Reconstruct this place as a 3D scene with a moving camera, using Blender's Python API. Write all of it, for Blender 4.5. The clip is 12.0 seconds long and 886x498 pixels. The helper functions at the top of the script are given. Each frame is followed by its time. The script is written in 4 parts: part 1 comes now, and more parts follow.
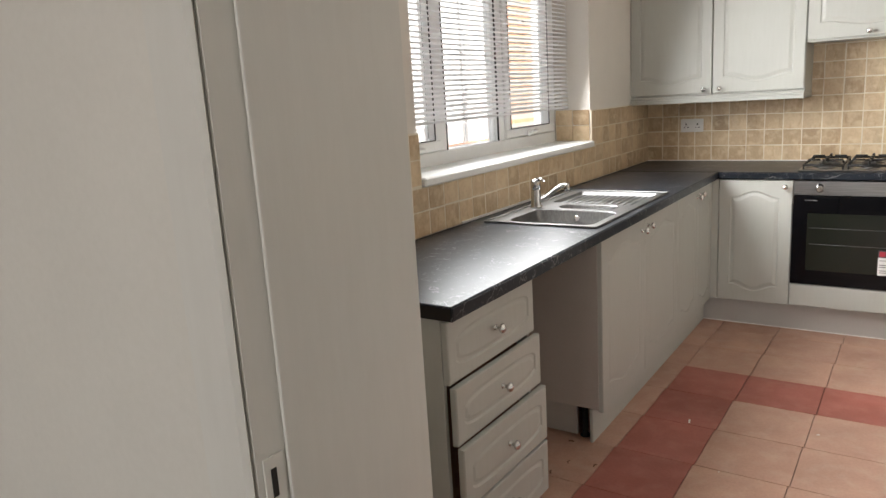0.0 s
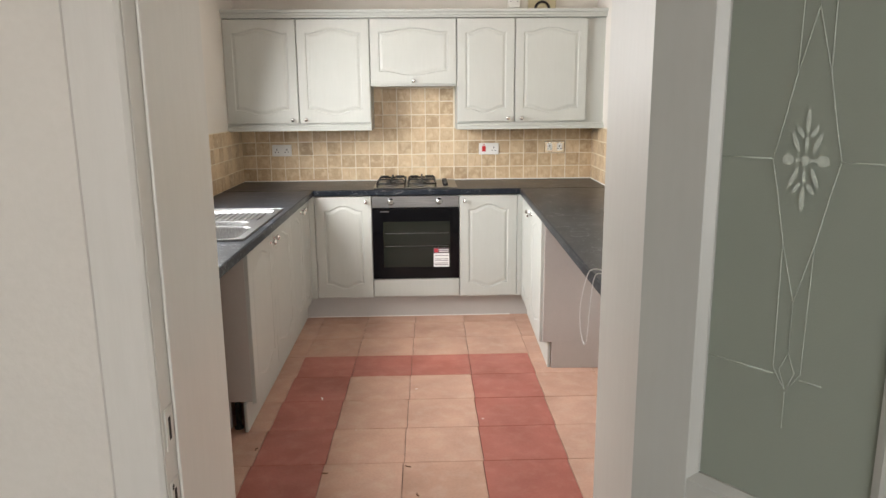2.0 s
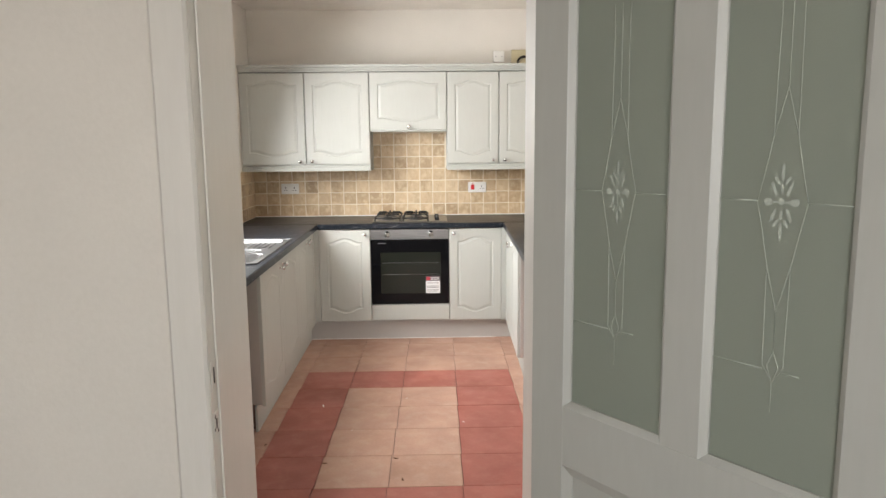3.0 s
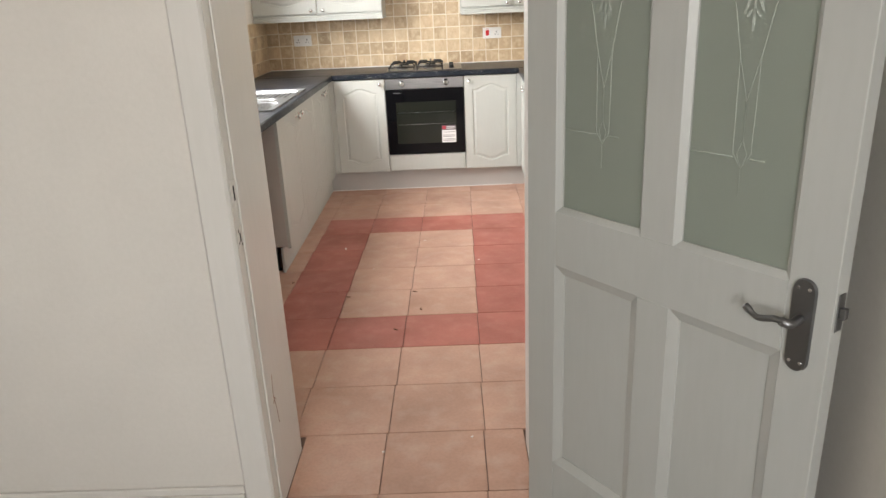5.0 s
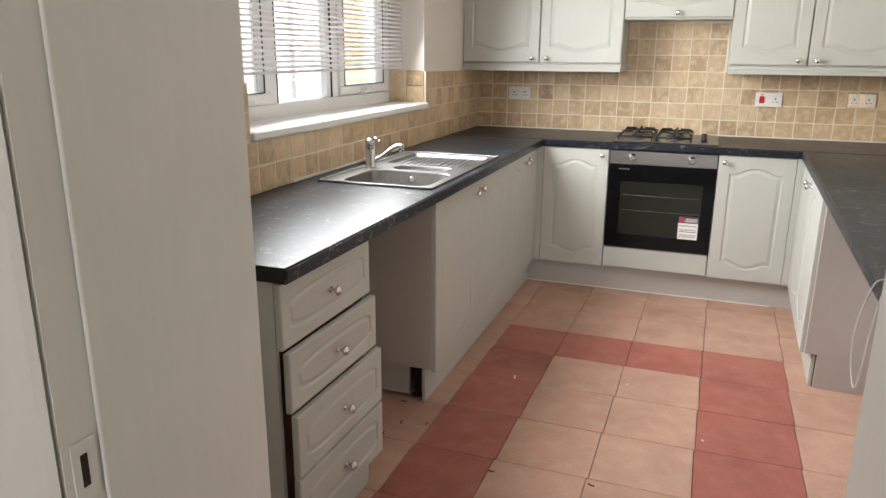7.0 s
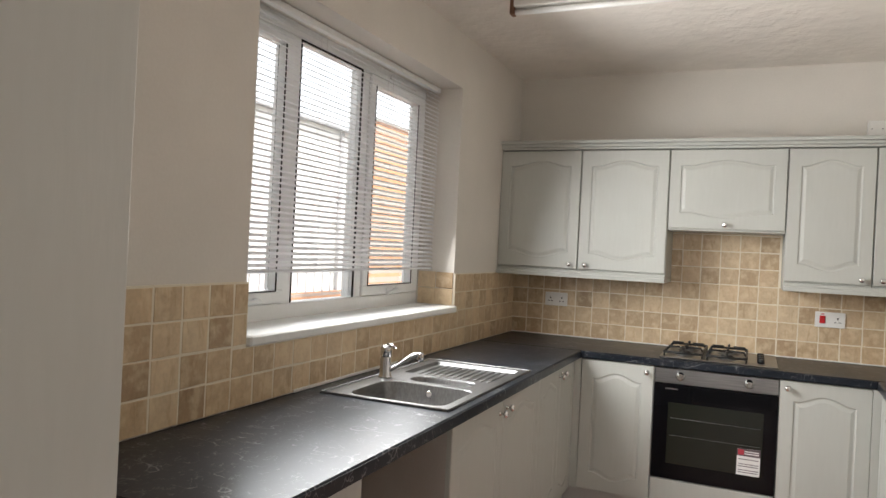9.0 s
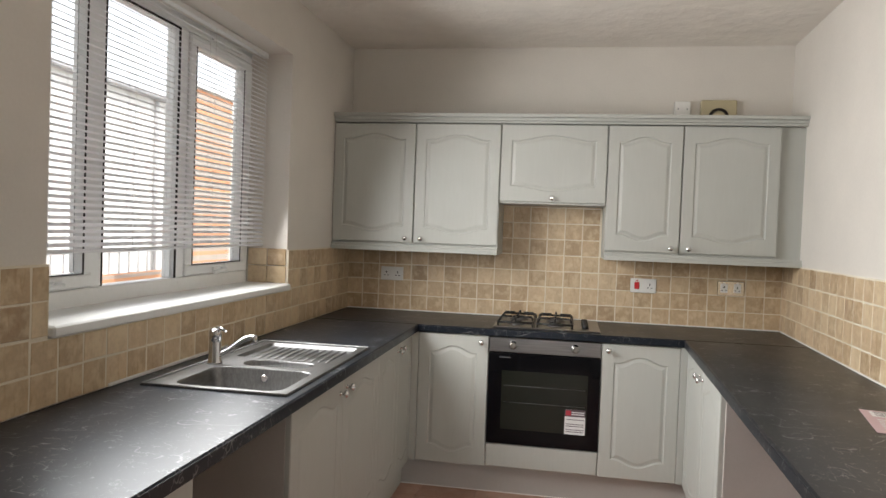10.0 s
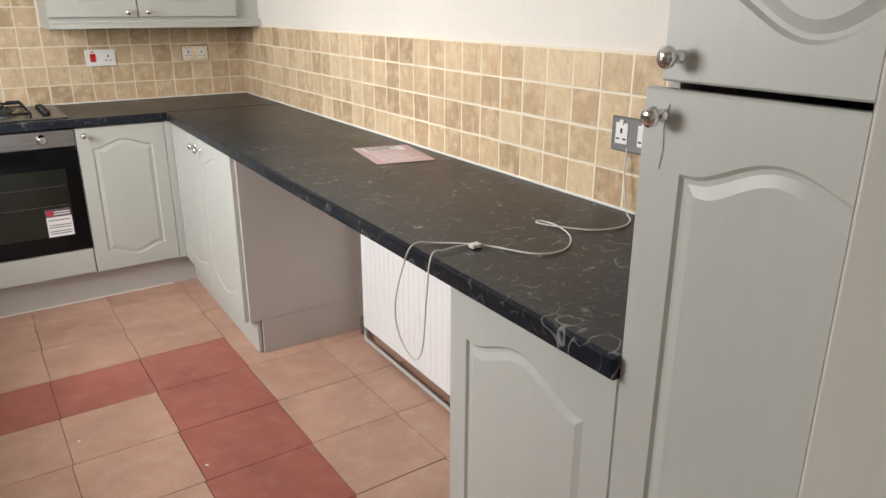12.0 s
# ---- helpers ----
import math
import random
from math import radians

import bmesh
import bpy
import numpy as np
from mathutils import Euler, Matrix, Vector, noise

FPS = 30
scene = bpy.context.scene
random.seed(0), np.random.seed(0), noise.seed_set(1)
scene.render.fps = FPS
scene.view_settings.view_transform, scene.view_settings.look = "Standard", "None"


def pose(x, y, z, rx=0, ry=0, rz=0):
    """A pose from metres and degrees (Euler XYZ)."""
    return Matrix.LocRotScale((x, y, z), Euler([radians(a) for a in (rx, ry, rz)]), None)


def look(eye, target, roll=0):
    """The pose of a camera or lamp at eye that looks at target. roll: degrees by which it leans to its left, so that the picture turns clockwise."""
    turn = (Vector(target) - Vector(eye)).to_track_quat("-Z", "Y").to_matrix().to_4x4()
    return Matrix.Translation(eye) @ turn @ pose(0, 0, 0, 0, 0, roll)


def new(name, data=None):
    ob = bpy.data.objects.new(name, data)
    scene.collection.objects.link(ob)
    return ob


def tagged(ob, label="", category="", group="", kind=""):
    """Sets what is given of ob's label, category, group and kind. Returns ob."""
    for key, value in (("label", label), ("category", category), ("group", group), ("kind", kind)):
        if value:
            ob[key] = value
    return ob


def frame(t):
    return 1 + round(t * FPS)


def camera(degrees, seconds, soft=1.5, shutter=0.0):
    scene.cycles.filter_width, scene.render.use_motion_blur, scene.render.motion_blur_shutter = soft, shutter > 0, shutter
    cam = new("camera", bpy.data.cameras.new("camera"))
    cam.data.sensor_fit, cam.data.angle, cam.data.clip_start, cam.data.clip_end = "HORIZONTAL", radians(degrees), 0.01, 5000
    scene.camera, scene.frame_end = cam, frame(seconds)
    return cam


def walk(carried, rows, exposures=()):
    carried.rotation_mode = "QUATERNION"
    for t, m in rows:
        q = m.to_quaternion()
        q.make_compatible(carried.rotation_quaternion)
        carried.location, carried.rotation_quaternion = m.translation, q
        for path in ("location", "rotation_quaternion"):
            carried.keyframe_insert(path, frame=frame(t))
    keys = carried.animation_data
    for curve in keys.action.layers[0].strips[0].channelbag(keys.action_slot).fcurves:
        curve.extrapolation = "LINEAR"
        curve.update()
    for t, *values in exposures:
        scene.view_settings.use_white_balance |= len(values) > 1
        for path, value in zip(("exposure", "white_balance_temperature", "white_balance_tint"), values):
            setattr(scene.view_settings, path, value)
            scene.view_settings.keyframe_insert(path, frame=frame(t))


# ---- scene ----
cam = camera(64.1, 12.0)
METRES, EYE, TILT, LEAN, TURN = 8.0, 1.5, 0.0, 0.0, 28.7
PATH = [
    (0, (1.563, -4.862, 1.435), (0.461, -3.247, 1.012), -3.5),
    (0.5, (1.435, -4.733, 1.418), (0.784, -2.935, 0.833), -2.5),
    (1, (1.391, -4.758, 1.424), (1.168, -2.871, 0.798), -0.2),
    (1.5, (1.396, -5.074, 1.481), (1.37, -3.155, 0.921), -1.5),
    (2, (1.341, -5.393, 1.489), (1.4, -3.435, 1.083), -0.5),
    (2.5, (1.361, -5.696, 1.515), (1.459, -3.729, 1.169), -0.2),
    (2.7, (1.402, -5.803, 1.515), (1.479, -3.833, 1.184), -0.2),
    (4.3, (1.475, -6.112, 1.525), (1.451, -4.119, 1.362), -1.8),
    (4.5, (1.467, -6.098, 1.489), (1.457, -4.128, 1.143), -2.1),
    (5, (1.488, -6.061, 1.427), (1.453, -4.176, 0.759), -2.6),
    (5.5, (1.488, -5.875, 1.412), (1.359, -4.002, 0.722), -2.2),
    (6, (1.484, -5.524, 1.431), (1.21, -3.638, 0.825), -1.8),
    (6.5, (1.503, -5.149, 1.399), (1.022, -3.292, 0.833), -0.9),
    (6.7, (1.517, -5.004, 1.408), (0.941, -3.172, 0.847), 0.0),
    (8.3, (1.474, -4.503, 1.422), (0.667, -2.683, 1.227), 1.9),
    (8.5, (1.469, -4.5, 1.42), (0.656, -2.676, 1.313), 2.2),
    (9, (1.452, -4.488, 1.444), (0.648, -2.657, 1.438), 2.8),
    (9.5, (1.443, -4.475, 1.445), (0.779, -2.589, 1.437), 2.4),
    (10, (1.396, -4.412, 1.441), (1.051, -2.443, 1.384), 2.1),
    (10.5, (1.33, -4.316, 1.454), (1.43, -2.321, 1.357), 0.8),
    (11, (1.236, -4.29, 1.463), (1.885, -2.403, 1.331), -0.2),
    (11.5, (1.16, -4.276, 1.46), (2.21, -2.591, 1.224), -0.0),
    (12, (1.148, -4.271, 1.411), (2.221, -2.714, 0.76), 0.1),
]
EXPOSURES = [(0, 0.52), (0.5, 0.64), (1.5, 0.78), (2.5, 0.86), (4.5, 0.99), (5.5, 1.05), (6.0, 0.98), (6.5, 0.86), (8.3, 0.42), (8.5, 0.40), (9.0, 0.25), (10.0, 0.06), (10.5, 0.0), (11.0, 0.04), (11.5, 0.14), (12.0, 0.40)]
walk(cam, [(t, look(eye, target, roll)) for t, eye, target, roll in PATH], EXPOSURES)

# ---- light ----
world = bpy.data.worlds.new("world")
scene.world = world
world.use_nodes = True
wn = world.node_tree.nodes
sky = wn.new("ShaderNodeTexSky")
sky.sky_type = "NISHITA"
sky.sun_disc = False
sky.sun_elevation, sky.sun_rotation = radians(50), radians(127)
hazy = wn.new("ShaderNodeHueSaturation")
hazy.inputs["Saturation"].default_value, hazy.inputs["Value"].default_value = 0.2, 2.4
world.node_tree.links.new(sky.outputs[0], hazy.inputs["Color"])
world.node_tree.links.new(hazy.outputs[0], wn["Background"].inputs[0])
wn["Background"].inputs[1].default_value = 0.15

sun = new("sun", bpy.data.lights.new("sun", "SUN"))
sun.data.energy, sun.data.angle, sun.data.color = 4.5, radians(0.5), (1, 0.96, 0.9)
sun.matrix_world = look((4, -3, 6), (0.6, -1.0, 1.0))


def window_lamp(name, eye, target, w, h, watts, colour, spread=155):
    lamp = new(name, bpy.data.lights.new(name, "AREA"))
    lamp.data.shape, lamp.data.size, lamp.data.size_y, lamp.data.energy, lamp.data.color = "RECTANGLE", w, h, watts, colour
    lamp.matrix_world = look(eye, target)
    lamp.data.spread = radians(spread)
    return lamp


window_lamp("window_daylight", (0.03, -1.86, 1.74), (1.0, -1.86, 1.40), 1.44, 0.8, 42, (0.97, 0.965, 0.955), 155)
window_lamp("window_glow", (-0.165, -1.86, 1.72), (1.0, -1.86, 1.72), 1.5, 1.05, 1.6, (1.0, 0.98, 0.96))
window_lamp("hall_daylight", (1.5, -8.02, 1.55), (1.3, -4.0, 1.1), 1.1, 1.2, 18.5, (1.0, 0.975, 0.955))


# ---- materials ----
def material(name, base, rough=0.5, metal=0.0):
    m = bpy.data.materials.new(name)
    m.use_nodes = True
    b = m.node_tree.nodes["Principled BSDF"]
    b.inputs["Base Color"].default_value = (*base, 1)
    b.inputs["Roughness"].default_value = rough
    b.inputs["Metallic"].default_value = metal
    return m, m.node_tree.nodes, m.node_tree.links, b


def noise_node(n, l, scale, detail=4, stretch=(1, 1, 1), rough=0.6):
    co, mp, nz = n.new("ShaderNodeTexCoord"), n.new("ShaderNodeMapping"), n.new("ShaderNodeTexNoise")
    mp.inputs["Scale"].default_value = stretch
    l.new(co.outputs["Object"], mp.inputs[0])
    l.new(mp.outputs[0], nz.inputs["Vector"])
    nz.inputs["Scale"].default_value, nz.inputs["Detail"].default_value, nz.inputs["Roughness"].default_value = scale, detail, rough
    return nz


def ramp(n, l, src, stops):
    r = n.new("ShaderNodeValToRGB")
    e = r.color_ramp.elements
    while len(e) < len(stops):
        e.new(0.5)
    for k, (p, c) in enumerate(stops):
        e[k].position, e[k].color = p, (*c, 1)
    l.new(src, r.inputs[0])
    return r


def mix(n, l, kind, fac, a, b):
    m = n.new("ShaderNodeMixRGB")
    m.blend_type = kind
    for s, v in zip(m.inputs, (fac, a, b)):
        if isinstance(v, (int, float)):
            s.default_value = v
        elif isinstance(v, tuple):
            s.default_value = (*v, 1)
        else:
            l.new(v, s)
    return m.outputs[0]


def bump(n, l, b, height, strength, dist, chain=None):
    k = n.new("ShaderNodeBump")
    k.inputs["Strength"].default_value, k.inputs["Distance"].default_value = strength, dist
    l.new(height, k.inputs["Height"])
    if chain:
        l.new(chain, k.inputs["Normal"])
    l.new(k.outputs[0], b.inputs["Normal"])
    return k.outputs[0]


def paint(name, base, rough, fine=120, relief=0.15, spread=0.06, stretch=(1, 1, 1)):
    m, n, l, b = material(name, base, rough)
    big, small = noise_node(n, l, 2.2, 3), noise_node(n, l, fine, 3, stretch)
    dark = tuple(c * (1 - spread) for c in base)
    light = tuple(min(1, c * (1 + spread)) for c in base)
    c1 = ramp(n, l, big.outputs[0], [(0.3, dark), (0.7, light)])
    c2 = ramp(n, l, small.outputs[0], [(0.25, (0.93, 0.93, 0.92)), (0.75, (1, 1, 1))])
    l.new(mix(n, l, "MULTIPLY", 0.6, c1.outputs[0], c2.outputs[0]), b.inputs["Base Color"])
    r = ramp(n, l, big.outputs[0], [(0.2, (rough * 0.85,) * 3), (0.8, (min(1, rough * 1.15),) * 3)])
    l.new(r.outputs[0], b.inputs["Roughness"])
    bump(n, l, b, small.outputs[0], relief, 0.002)
    return m


wall_paint = paint("wall_paint", (0.745, 0.705, 0.65), 0.7, 90, 0.12, 0.04)
ceiling_paint = paint("ceiling_paint", (0.84, 0.79, 0.73), 0.85, 11, 1.0, 0.06)
for k_ in ceiling_paint.node_tree.nodes:
    if k_.type == "BUMP":
        k_.inputs["Distance"].default_value = 0.012
hall_paint = paint("hall_paint", (0.68, 0.65, 0.60), 0.75, 70, 0.25, 0.04)
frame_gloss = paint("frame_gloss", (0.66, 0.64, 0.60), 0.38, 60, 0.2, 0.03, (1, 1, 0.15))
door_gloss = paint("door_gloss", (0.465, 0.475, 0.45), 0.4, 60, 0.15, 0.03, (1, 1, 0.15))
cabinet_paint = paint("cabinet_paint", (0.49, 0.50, 0.468), 0.42, 70, 0.16, 0.035, (1, 1, 0.12))
panel_paint = paint("panel_paint", (0.50, 0.46, 0.43), 0.55, 80, 0.1, 0.05)
plinth_paint = paint("plinth_paint", (0.48, 0.46, 0.44), 0.5, 60, 0.12, 0.05)
upvc = paint("upvc", (0.86, 0.87, 0.86), 0.3, 50, 0.03, 0.02)
blind_slat = paint("blind_slat", (0.72, 0.72, 0.73), 0.45, 50, 0.02, 0.02)
bn_, bl_ = blind_slat.node_tree.nodes, blind_slat.node_tree.links
tl, ms = bn_.new("ShaderNodeBsdfTranslucent"), bn_.new("ShaderNodeMixShader")
tl.inputs[0].default_value = (0.85, 0.85, 0.86, 1)
ms.inputs[0].default_value = 0.4
bl_.new(bn_["Principled BSDF"].outputs[0], ms.inputs[1])
bl_.new(tl.outputs[0], ms.inputs[2])
bl_.new(ms.outputs[0], bn_["Material Output"].inputs[0])
radiator_white = paint("radiator_white", (0.86, 0.86, 0.86), 0.35, 50, 0.05, 0.02)
white_plastic = paint("white_plastic", (0.84, 0.83, 0.80), 0.35, 50, 0.03, 0.03)
cream_plastic = paint("cream_plastic", (0.52, 0.45, 0.29), 0.4, 50, 0.05, 0.06)
grout = paint("grout", (0.80, 0.73, 0.60), 0.9, 150, 0.4, 0.08)
floor_grout = paint("floor_grout", (0.17, 0.11, 0.085), 0.95, 150, 0.4, 0.25)
black_enamel = paint("black_enamel", (0.010, 0.010, 0.010), 0.5, 80, 0.05, 0.2)
chrome = material("chrome", (0.72, 0.72, 0.72), 0.12, 1.0)[0]
tap_chrome = material("tap_chrome", (0.50, 0.50, 0.51), 0.1, 1.0)[0]
dull_metal = paint("dull_metal", (0.24, 0.24, 0.245), 0.4, 80, 0.05, 0.1)
dull_metal.node_tree.nodes["Principled BSDF"].inputs["Metallic"].default_value = 1.0
rust = paint("rust", (0.20, 0.10, 0.06), 0.8, 60, 0.6, 0.5)
red_plastic = material("red_plastic", (0.55, 0.01, 0.015), 0.3)[0]
dark_gap = material("dark_gap", (0.02, 0.016, 0.013), 0.9)[0]
cord_white = material("cord_white", (0.7, 0.69, 0.67), 0.45)[0]
print_ink = material("print_ink", (0.10, 0.07, 0.08), 0.7)[0]
print_red = material("print_red", (0.42, 0.03, 0.05), 0.6)[0]
paper_white = material("paper_white", (0.78, 0.77, 0.76), 0.7)[0]
paper_pink = paint("paper_pink", (0.62, 0.45, 0.47), 0.7, 40, 0.05, 0.08)
etch = material("etch", (0.445, 0.49, 0.435), 0.8)[0]


def brushed_steel(name, stretch, base=0.48, rough=0.28):
    m, n, l, b = material(name, (base, base * 0.98, base * 0.95), rough, 1.0)
    nz = noise_node(n, l, 60, 3, stretch)
    c = ramp(n, l, nz.outputs[0], [(0.3, (base * 0.8,) * 3), (0.7, (base * 1.15,) * 3)])
    l.new(c.outputs[0], b.inputs["Base Color"])
    bump(n, l, b, nz.outputs[0], 0.08, 0.001)
    return m


steel = brushed_steel("steel", (0.1, 1, 4), 0.31)
sink_steel = brushed_steel("sink_steel", (3, 0.2, 1), 0.21, 0.40)
hob_steel = brushed_steel("hob_steel", (0.1, 1, 4), 0.30, 0.35)


def worktop_laminate():
    m, n, l, b = material("worktop_laminate", (0.02, 0.022, 0.028), 0.28)
    cloud = noise_node(n, l, 5, 5)
    base = ramp(n, l, cloud.outputs[0], [(0.3, (0.006, 0.008, 0.012)), (0.7, (0.013, 0.016, 0.023))])
    out = base.outputs[0]
    for scale, stretch, at, tone in ((7, (1, 1.8, 1), 0.010, 0.26), (14, (2.2, 1, 1), 0.012, 0.20), (22, (1, 1.6, 1), 0.014, 0.13)):
        nz = noise_node(n, l, scale, 2, stretch, 0.5)
        sub = n.new("ShaderNodeMath")
        sub.operation = "SUBTRACT"
        l.new(nz.outputs[0], sub.inputs[0])
        sub.inputs[1].default_value = 0.5
        ab = n.new("ShaderNodeMath")
        ab.operation = "ABSOLUTE"
        l.new(sub.outputs[0], ab.inputs[0])
        vein = ramp(n, l, ab.outputs[0], [(0.0, (1, 1, 1)), (at, (0, 0, 0))])
        patch = noise_node(n, l, scale * 1.6, 2)
        gate = ramp(n, l, patch.outputs[0], [(0.50, (0, 0, 0)), (0.60, (1, 1, 1))])
        fac = mix(n, l, "MULTIPLY", 1.0, vein.outputs[0], gate.outputs[0])
        out = mix(n, l, "MIX", fac, out, (tone, tone, tone * 1.02))
    l.new(out, b.inputs["Base Color"])
    smear = noise_node(n, l, 3.5, 4, (1, 0.6, 1))
    r = ramp(n, l, smear.outputs[0], [(0.3, (0.29,) * 3), (0.7, (0.36,) * 3)])
    l.new(r.outputs[0], b.inputs["Roughness"])
    b.inputs["Specular IOR Level"].default_value = 0.27
    # The blue of reflected sky is coloured into the sheen by this tint.
    b.inputs["Specular Tint"].default_value = (0.80, 0.90, 1.0, 1)
    fine = noise_node(n, l, 160, 2)
    bump(n, l, b, fine.outputs[0], 0.08, 0.001)
    return m


worktop_dark = worktop_laminate()


def tile_glaze(name, tones, rough, stain, grain, relief):
    m, n, l, b = material(name, tones[1], rough)
    info = n.new("ShaderNodeObjectInfo")
    step = [(k / (len(tones) - 1), t) for k, t in enumerate(tones)]
    c = ramp(n, l, info.outputs["Random"], step)
    co, add, nz = n.new("ShaderNodeTexCoord"), n.new("ShaderNodeVectorMath"), n.new("ShaderNodeTexNoise")
    sc = n.new("ShaderNodeVectorMath")
    sc.operation = "SCALE"
    sc.inputs[3].default_value = 37
    cb = n.new("ShaderNodeCombineXYZ")
    for k in range(3):
        l.new(info.outputs["Random"], cb.inputs[k])
    l.new(cb.outputs[0], sc.inputs[0])
    l.new(co.outputs["Object"], add.inputs[0])
    l.new(sc.outputs[0], add.inputs[1])
    mp = n.new("ShaderNodeMapping")
    mp.inputs["Scale"].default_value = grain
    l.new(add.outputs[0], mp.inputs[0])
    l.new(mp.outputs[0], nz.inputs["Vector"])
    nz.inputs["Scale"].default_value, nz.inputs["Detail"].default_value = 14, 5
    k = ramp(n, l, nz.outputs[0], [(0.3, (1 - stain,) * 3), (0.65, (1, 1, 1))])
    out = mix(n, l, "MULTIPLY", 1.0, c.outputs[0], k.outputs[0])
    nz2 = noise_node(n, l, 90, 3)
    k2 = ramp(n, l, nz2.outputs[0], [(0.3, (0.9, 0.9, 0.9)), (0.6, (1, 1, 1))])
    l.new(mix(n, l, "MULTIPLY", 1.0, out, k2.outputs[0]), b.inputs["Base Color"])
    rr = ramp(n, l, nz.outputs[0], [(0.3, (rough * 1.3,) * 3), (0.7, (rough * 0.8,) * 3)])
    l.new(rr.outputs[0], b.inputs["Roughness"])
    bump(n, l, b, nz.outputs[0], relief, 0.004)
    return m


def veined(m):
    """Cream clouds and brown streaks of travertine, a different cut of stone on every tile."""
    n, l = m.node_tree.nodes, m.node_tree.links
    b = n["Principled BSDF"]
    src = b.inputs["Base Color"].links[0].from_socket
    info, co, add, sc, cb = n.new("ShaderNodeObjectInfo"), n.new("ShaderNodeTexCoord"), n.new("ShaderNodeVectorMath"), n.new("ShaderNodeVectorMath"), n.new("ShaderNodeCombineXYZ")
    sc.operation = "SCALE"
    sc.inputs[3].default_value = 61
    for k in range(3):
        l.new(info.outputs["Random"], cb.inputs[k])
    l.new(cb.outputs[0], sc.inputs[0])
    l.new(co.outputs["Object"], add.inputs[0])
    l.new(sc.outputs[0], add.inputs[1])
    cloud, streak = n.new("ShaderNodeTexNoise"), n.new("ShaderNodeTexNoise")
    mp = n.new("ShaderNodeMapping")
    mp.inputs["Scale"].default_value, mp.inputs["Rotation"].default_value = (1.0, 1.0, 0.25), (0, radians(18), 0)
    l.new(add.outputs[0], cloud.inputs["Vector"])
    l.new(add.outputs[0], mp.inputs[0])
    l.new(mp.outputs[0], streak.inputs["Vector"])
    cloud.inputs["Scale"].default_value, cloud.inputs["Detail"].default_value = 24, 4
    streak.inputs["Scale"].default_value, streak.inputs["Detail"].default_value, streak.inputs["Distortion"].default_value = 48, 5, 0.8
    k1 = ramp(n, l, cloud.outputs[0], [(0.46, (0, 0, 0)), (0.66, (0.5, 0.5, 0.5))])
    out = mix(n, l, "MIX", k1.outputs[0], src, (0.78, 0.65, 0.44))
    k2 = ramp(n, l, streak.outputs[0], [(0.30, (0.66, 0.52, 0.38)), (0.46, (1, 1, 1))])
    l.new(mix(n, l, "MULTIPLY", 0.38, out, k2.outputs[0]), b.inputs["Base Color"])


splash_tile = tile_glaze("splash_tile", [(0.45, 0.315, 0.190), (0.58, 0.422, 0.258), (0.71, 0.535, 0.342), (0.52, 0.370, 0.224), (0.75, 0.585, 0.385), (0.63, 0.463, 0.286)], 0.36, 0.10, (1, 1, 0.35), 0.30)
veined(splash_tile)
beige_tile = tile_glaze("beige_tile", [(0.55, 0.325, 0.235), (0.60, 0.365, 0.27), (0.57, 0.34, 0.25)], 0.5, 0.16, (0.3, 0.3, 0.3), 0.15)
red_tile = tile_glaze("red_tile", [(0.42, 0.135, 0.10), (0.46, 0.155, 0.116)], 0.5, 0.15, (0.3, 0.3, 0.3), 0.15)


def worn(m, dark, dust, amount):
    """Lays broad stains and pale dust, in room coordinates, over a tile material."""
    n, l = m.node_tree.nodes, m.node_tree.links
    b = n["Principled BSDF"]
    src = b.inputs["Base Color"].links[0].from_socket
    geo = n.new("ShaderNodeNewGeometry")
    big, mid = n.new("ShaderNodeTexNoise"), n.new("ShaderNodeTexNoise")
    for k, sc in ((big, 2.6), (mid, 14.0)):
        l.new(geo.outputs["Position"], k.inputs["Vector"])
        k.inputs["Scale"].default_value, k.inputs["Detail"].default_value = sc, 6
    c = ramp(n, l, big.outputs[0], [(0.35, (dark,) * 3), (0.65, (1, 1, 1))])
    out = mix(n, l, "MULTIPLY", 1.0, src, c.outputs[0])
    d = ramp(n, l, mid.outputs[0], [(0.48, (0, 0, 0)), (0.72, (amount,) * 3)])
    l.new(mix(n, l, "MIX", d.outputs[0], out, dust), b.inputs["Base Color"])


worn(beige_tile, 0.86, (0.62, 0.50, 0.42), 0.22)
worn(red_tile, 0.84, (0.60, 0.36, 0.28), 0.16)


def brickwork(name, a, c, mortar, scale):
    m, n, l, b = material(name, a, 0.85)
    co = n.new("ShaderNodeTexCoord")
    mp = n.new("ShaderNodeMapping")
    mp.inputs["Rotation"].default_value = (radians(90), 0, 0)
    br = n.new("ShaderNodeTexBrick")
    l.new(co.outputs["Object"], mp.inputs[0])
    l.new(mp.outputs[0], br.inputs["Vector"])
    br.inputs["Color1"].default_value, br.inputs["Color2"].default_value, br.inputs["Mortar"].default_value = (*a, 1), (*c, 1), (*mortar, 1)
    br.inputs["Scale"].default_value = scale
    l.new(br.outputs[0], b.inputs["Base Color"])
    return m


brick_orange = brickwork("brick_orange", (0.68, 0.34, 0.18), (0.60, 0.28, 0.15), (0.45, 0.4, 0.35), 4.4)
render_white = paint("render_white", (0.78, 0.78, 0.76), 0.8, 20, 0.3, 0.06)
# Dark slate lightened: the glare outside the window is put into this grey.
glare_paled_slate = paint("glare_paled_slate", (0.40, 0.40, 0.41), 0.8, 20, 0.5, 0.2)
yard_ground = paint("yard_ground", (0.34, 0.32, 0.29), 0.9, 12, 0.5, 0.12)
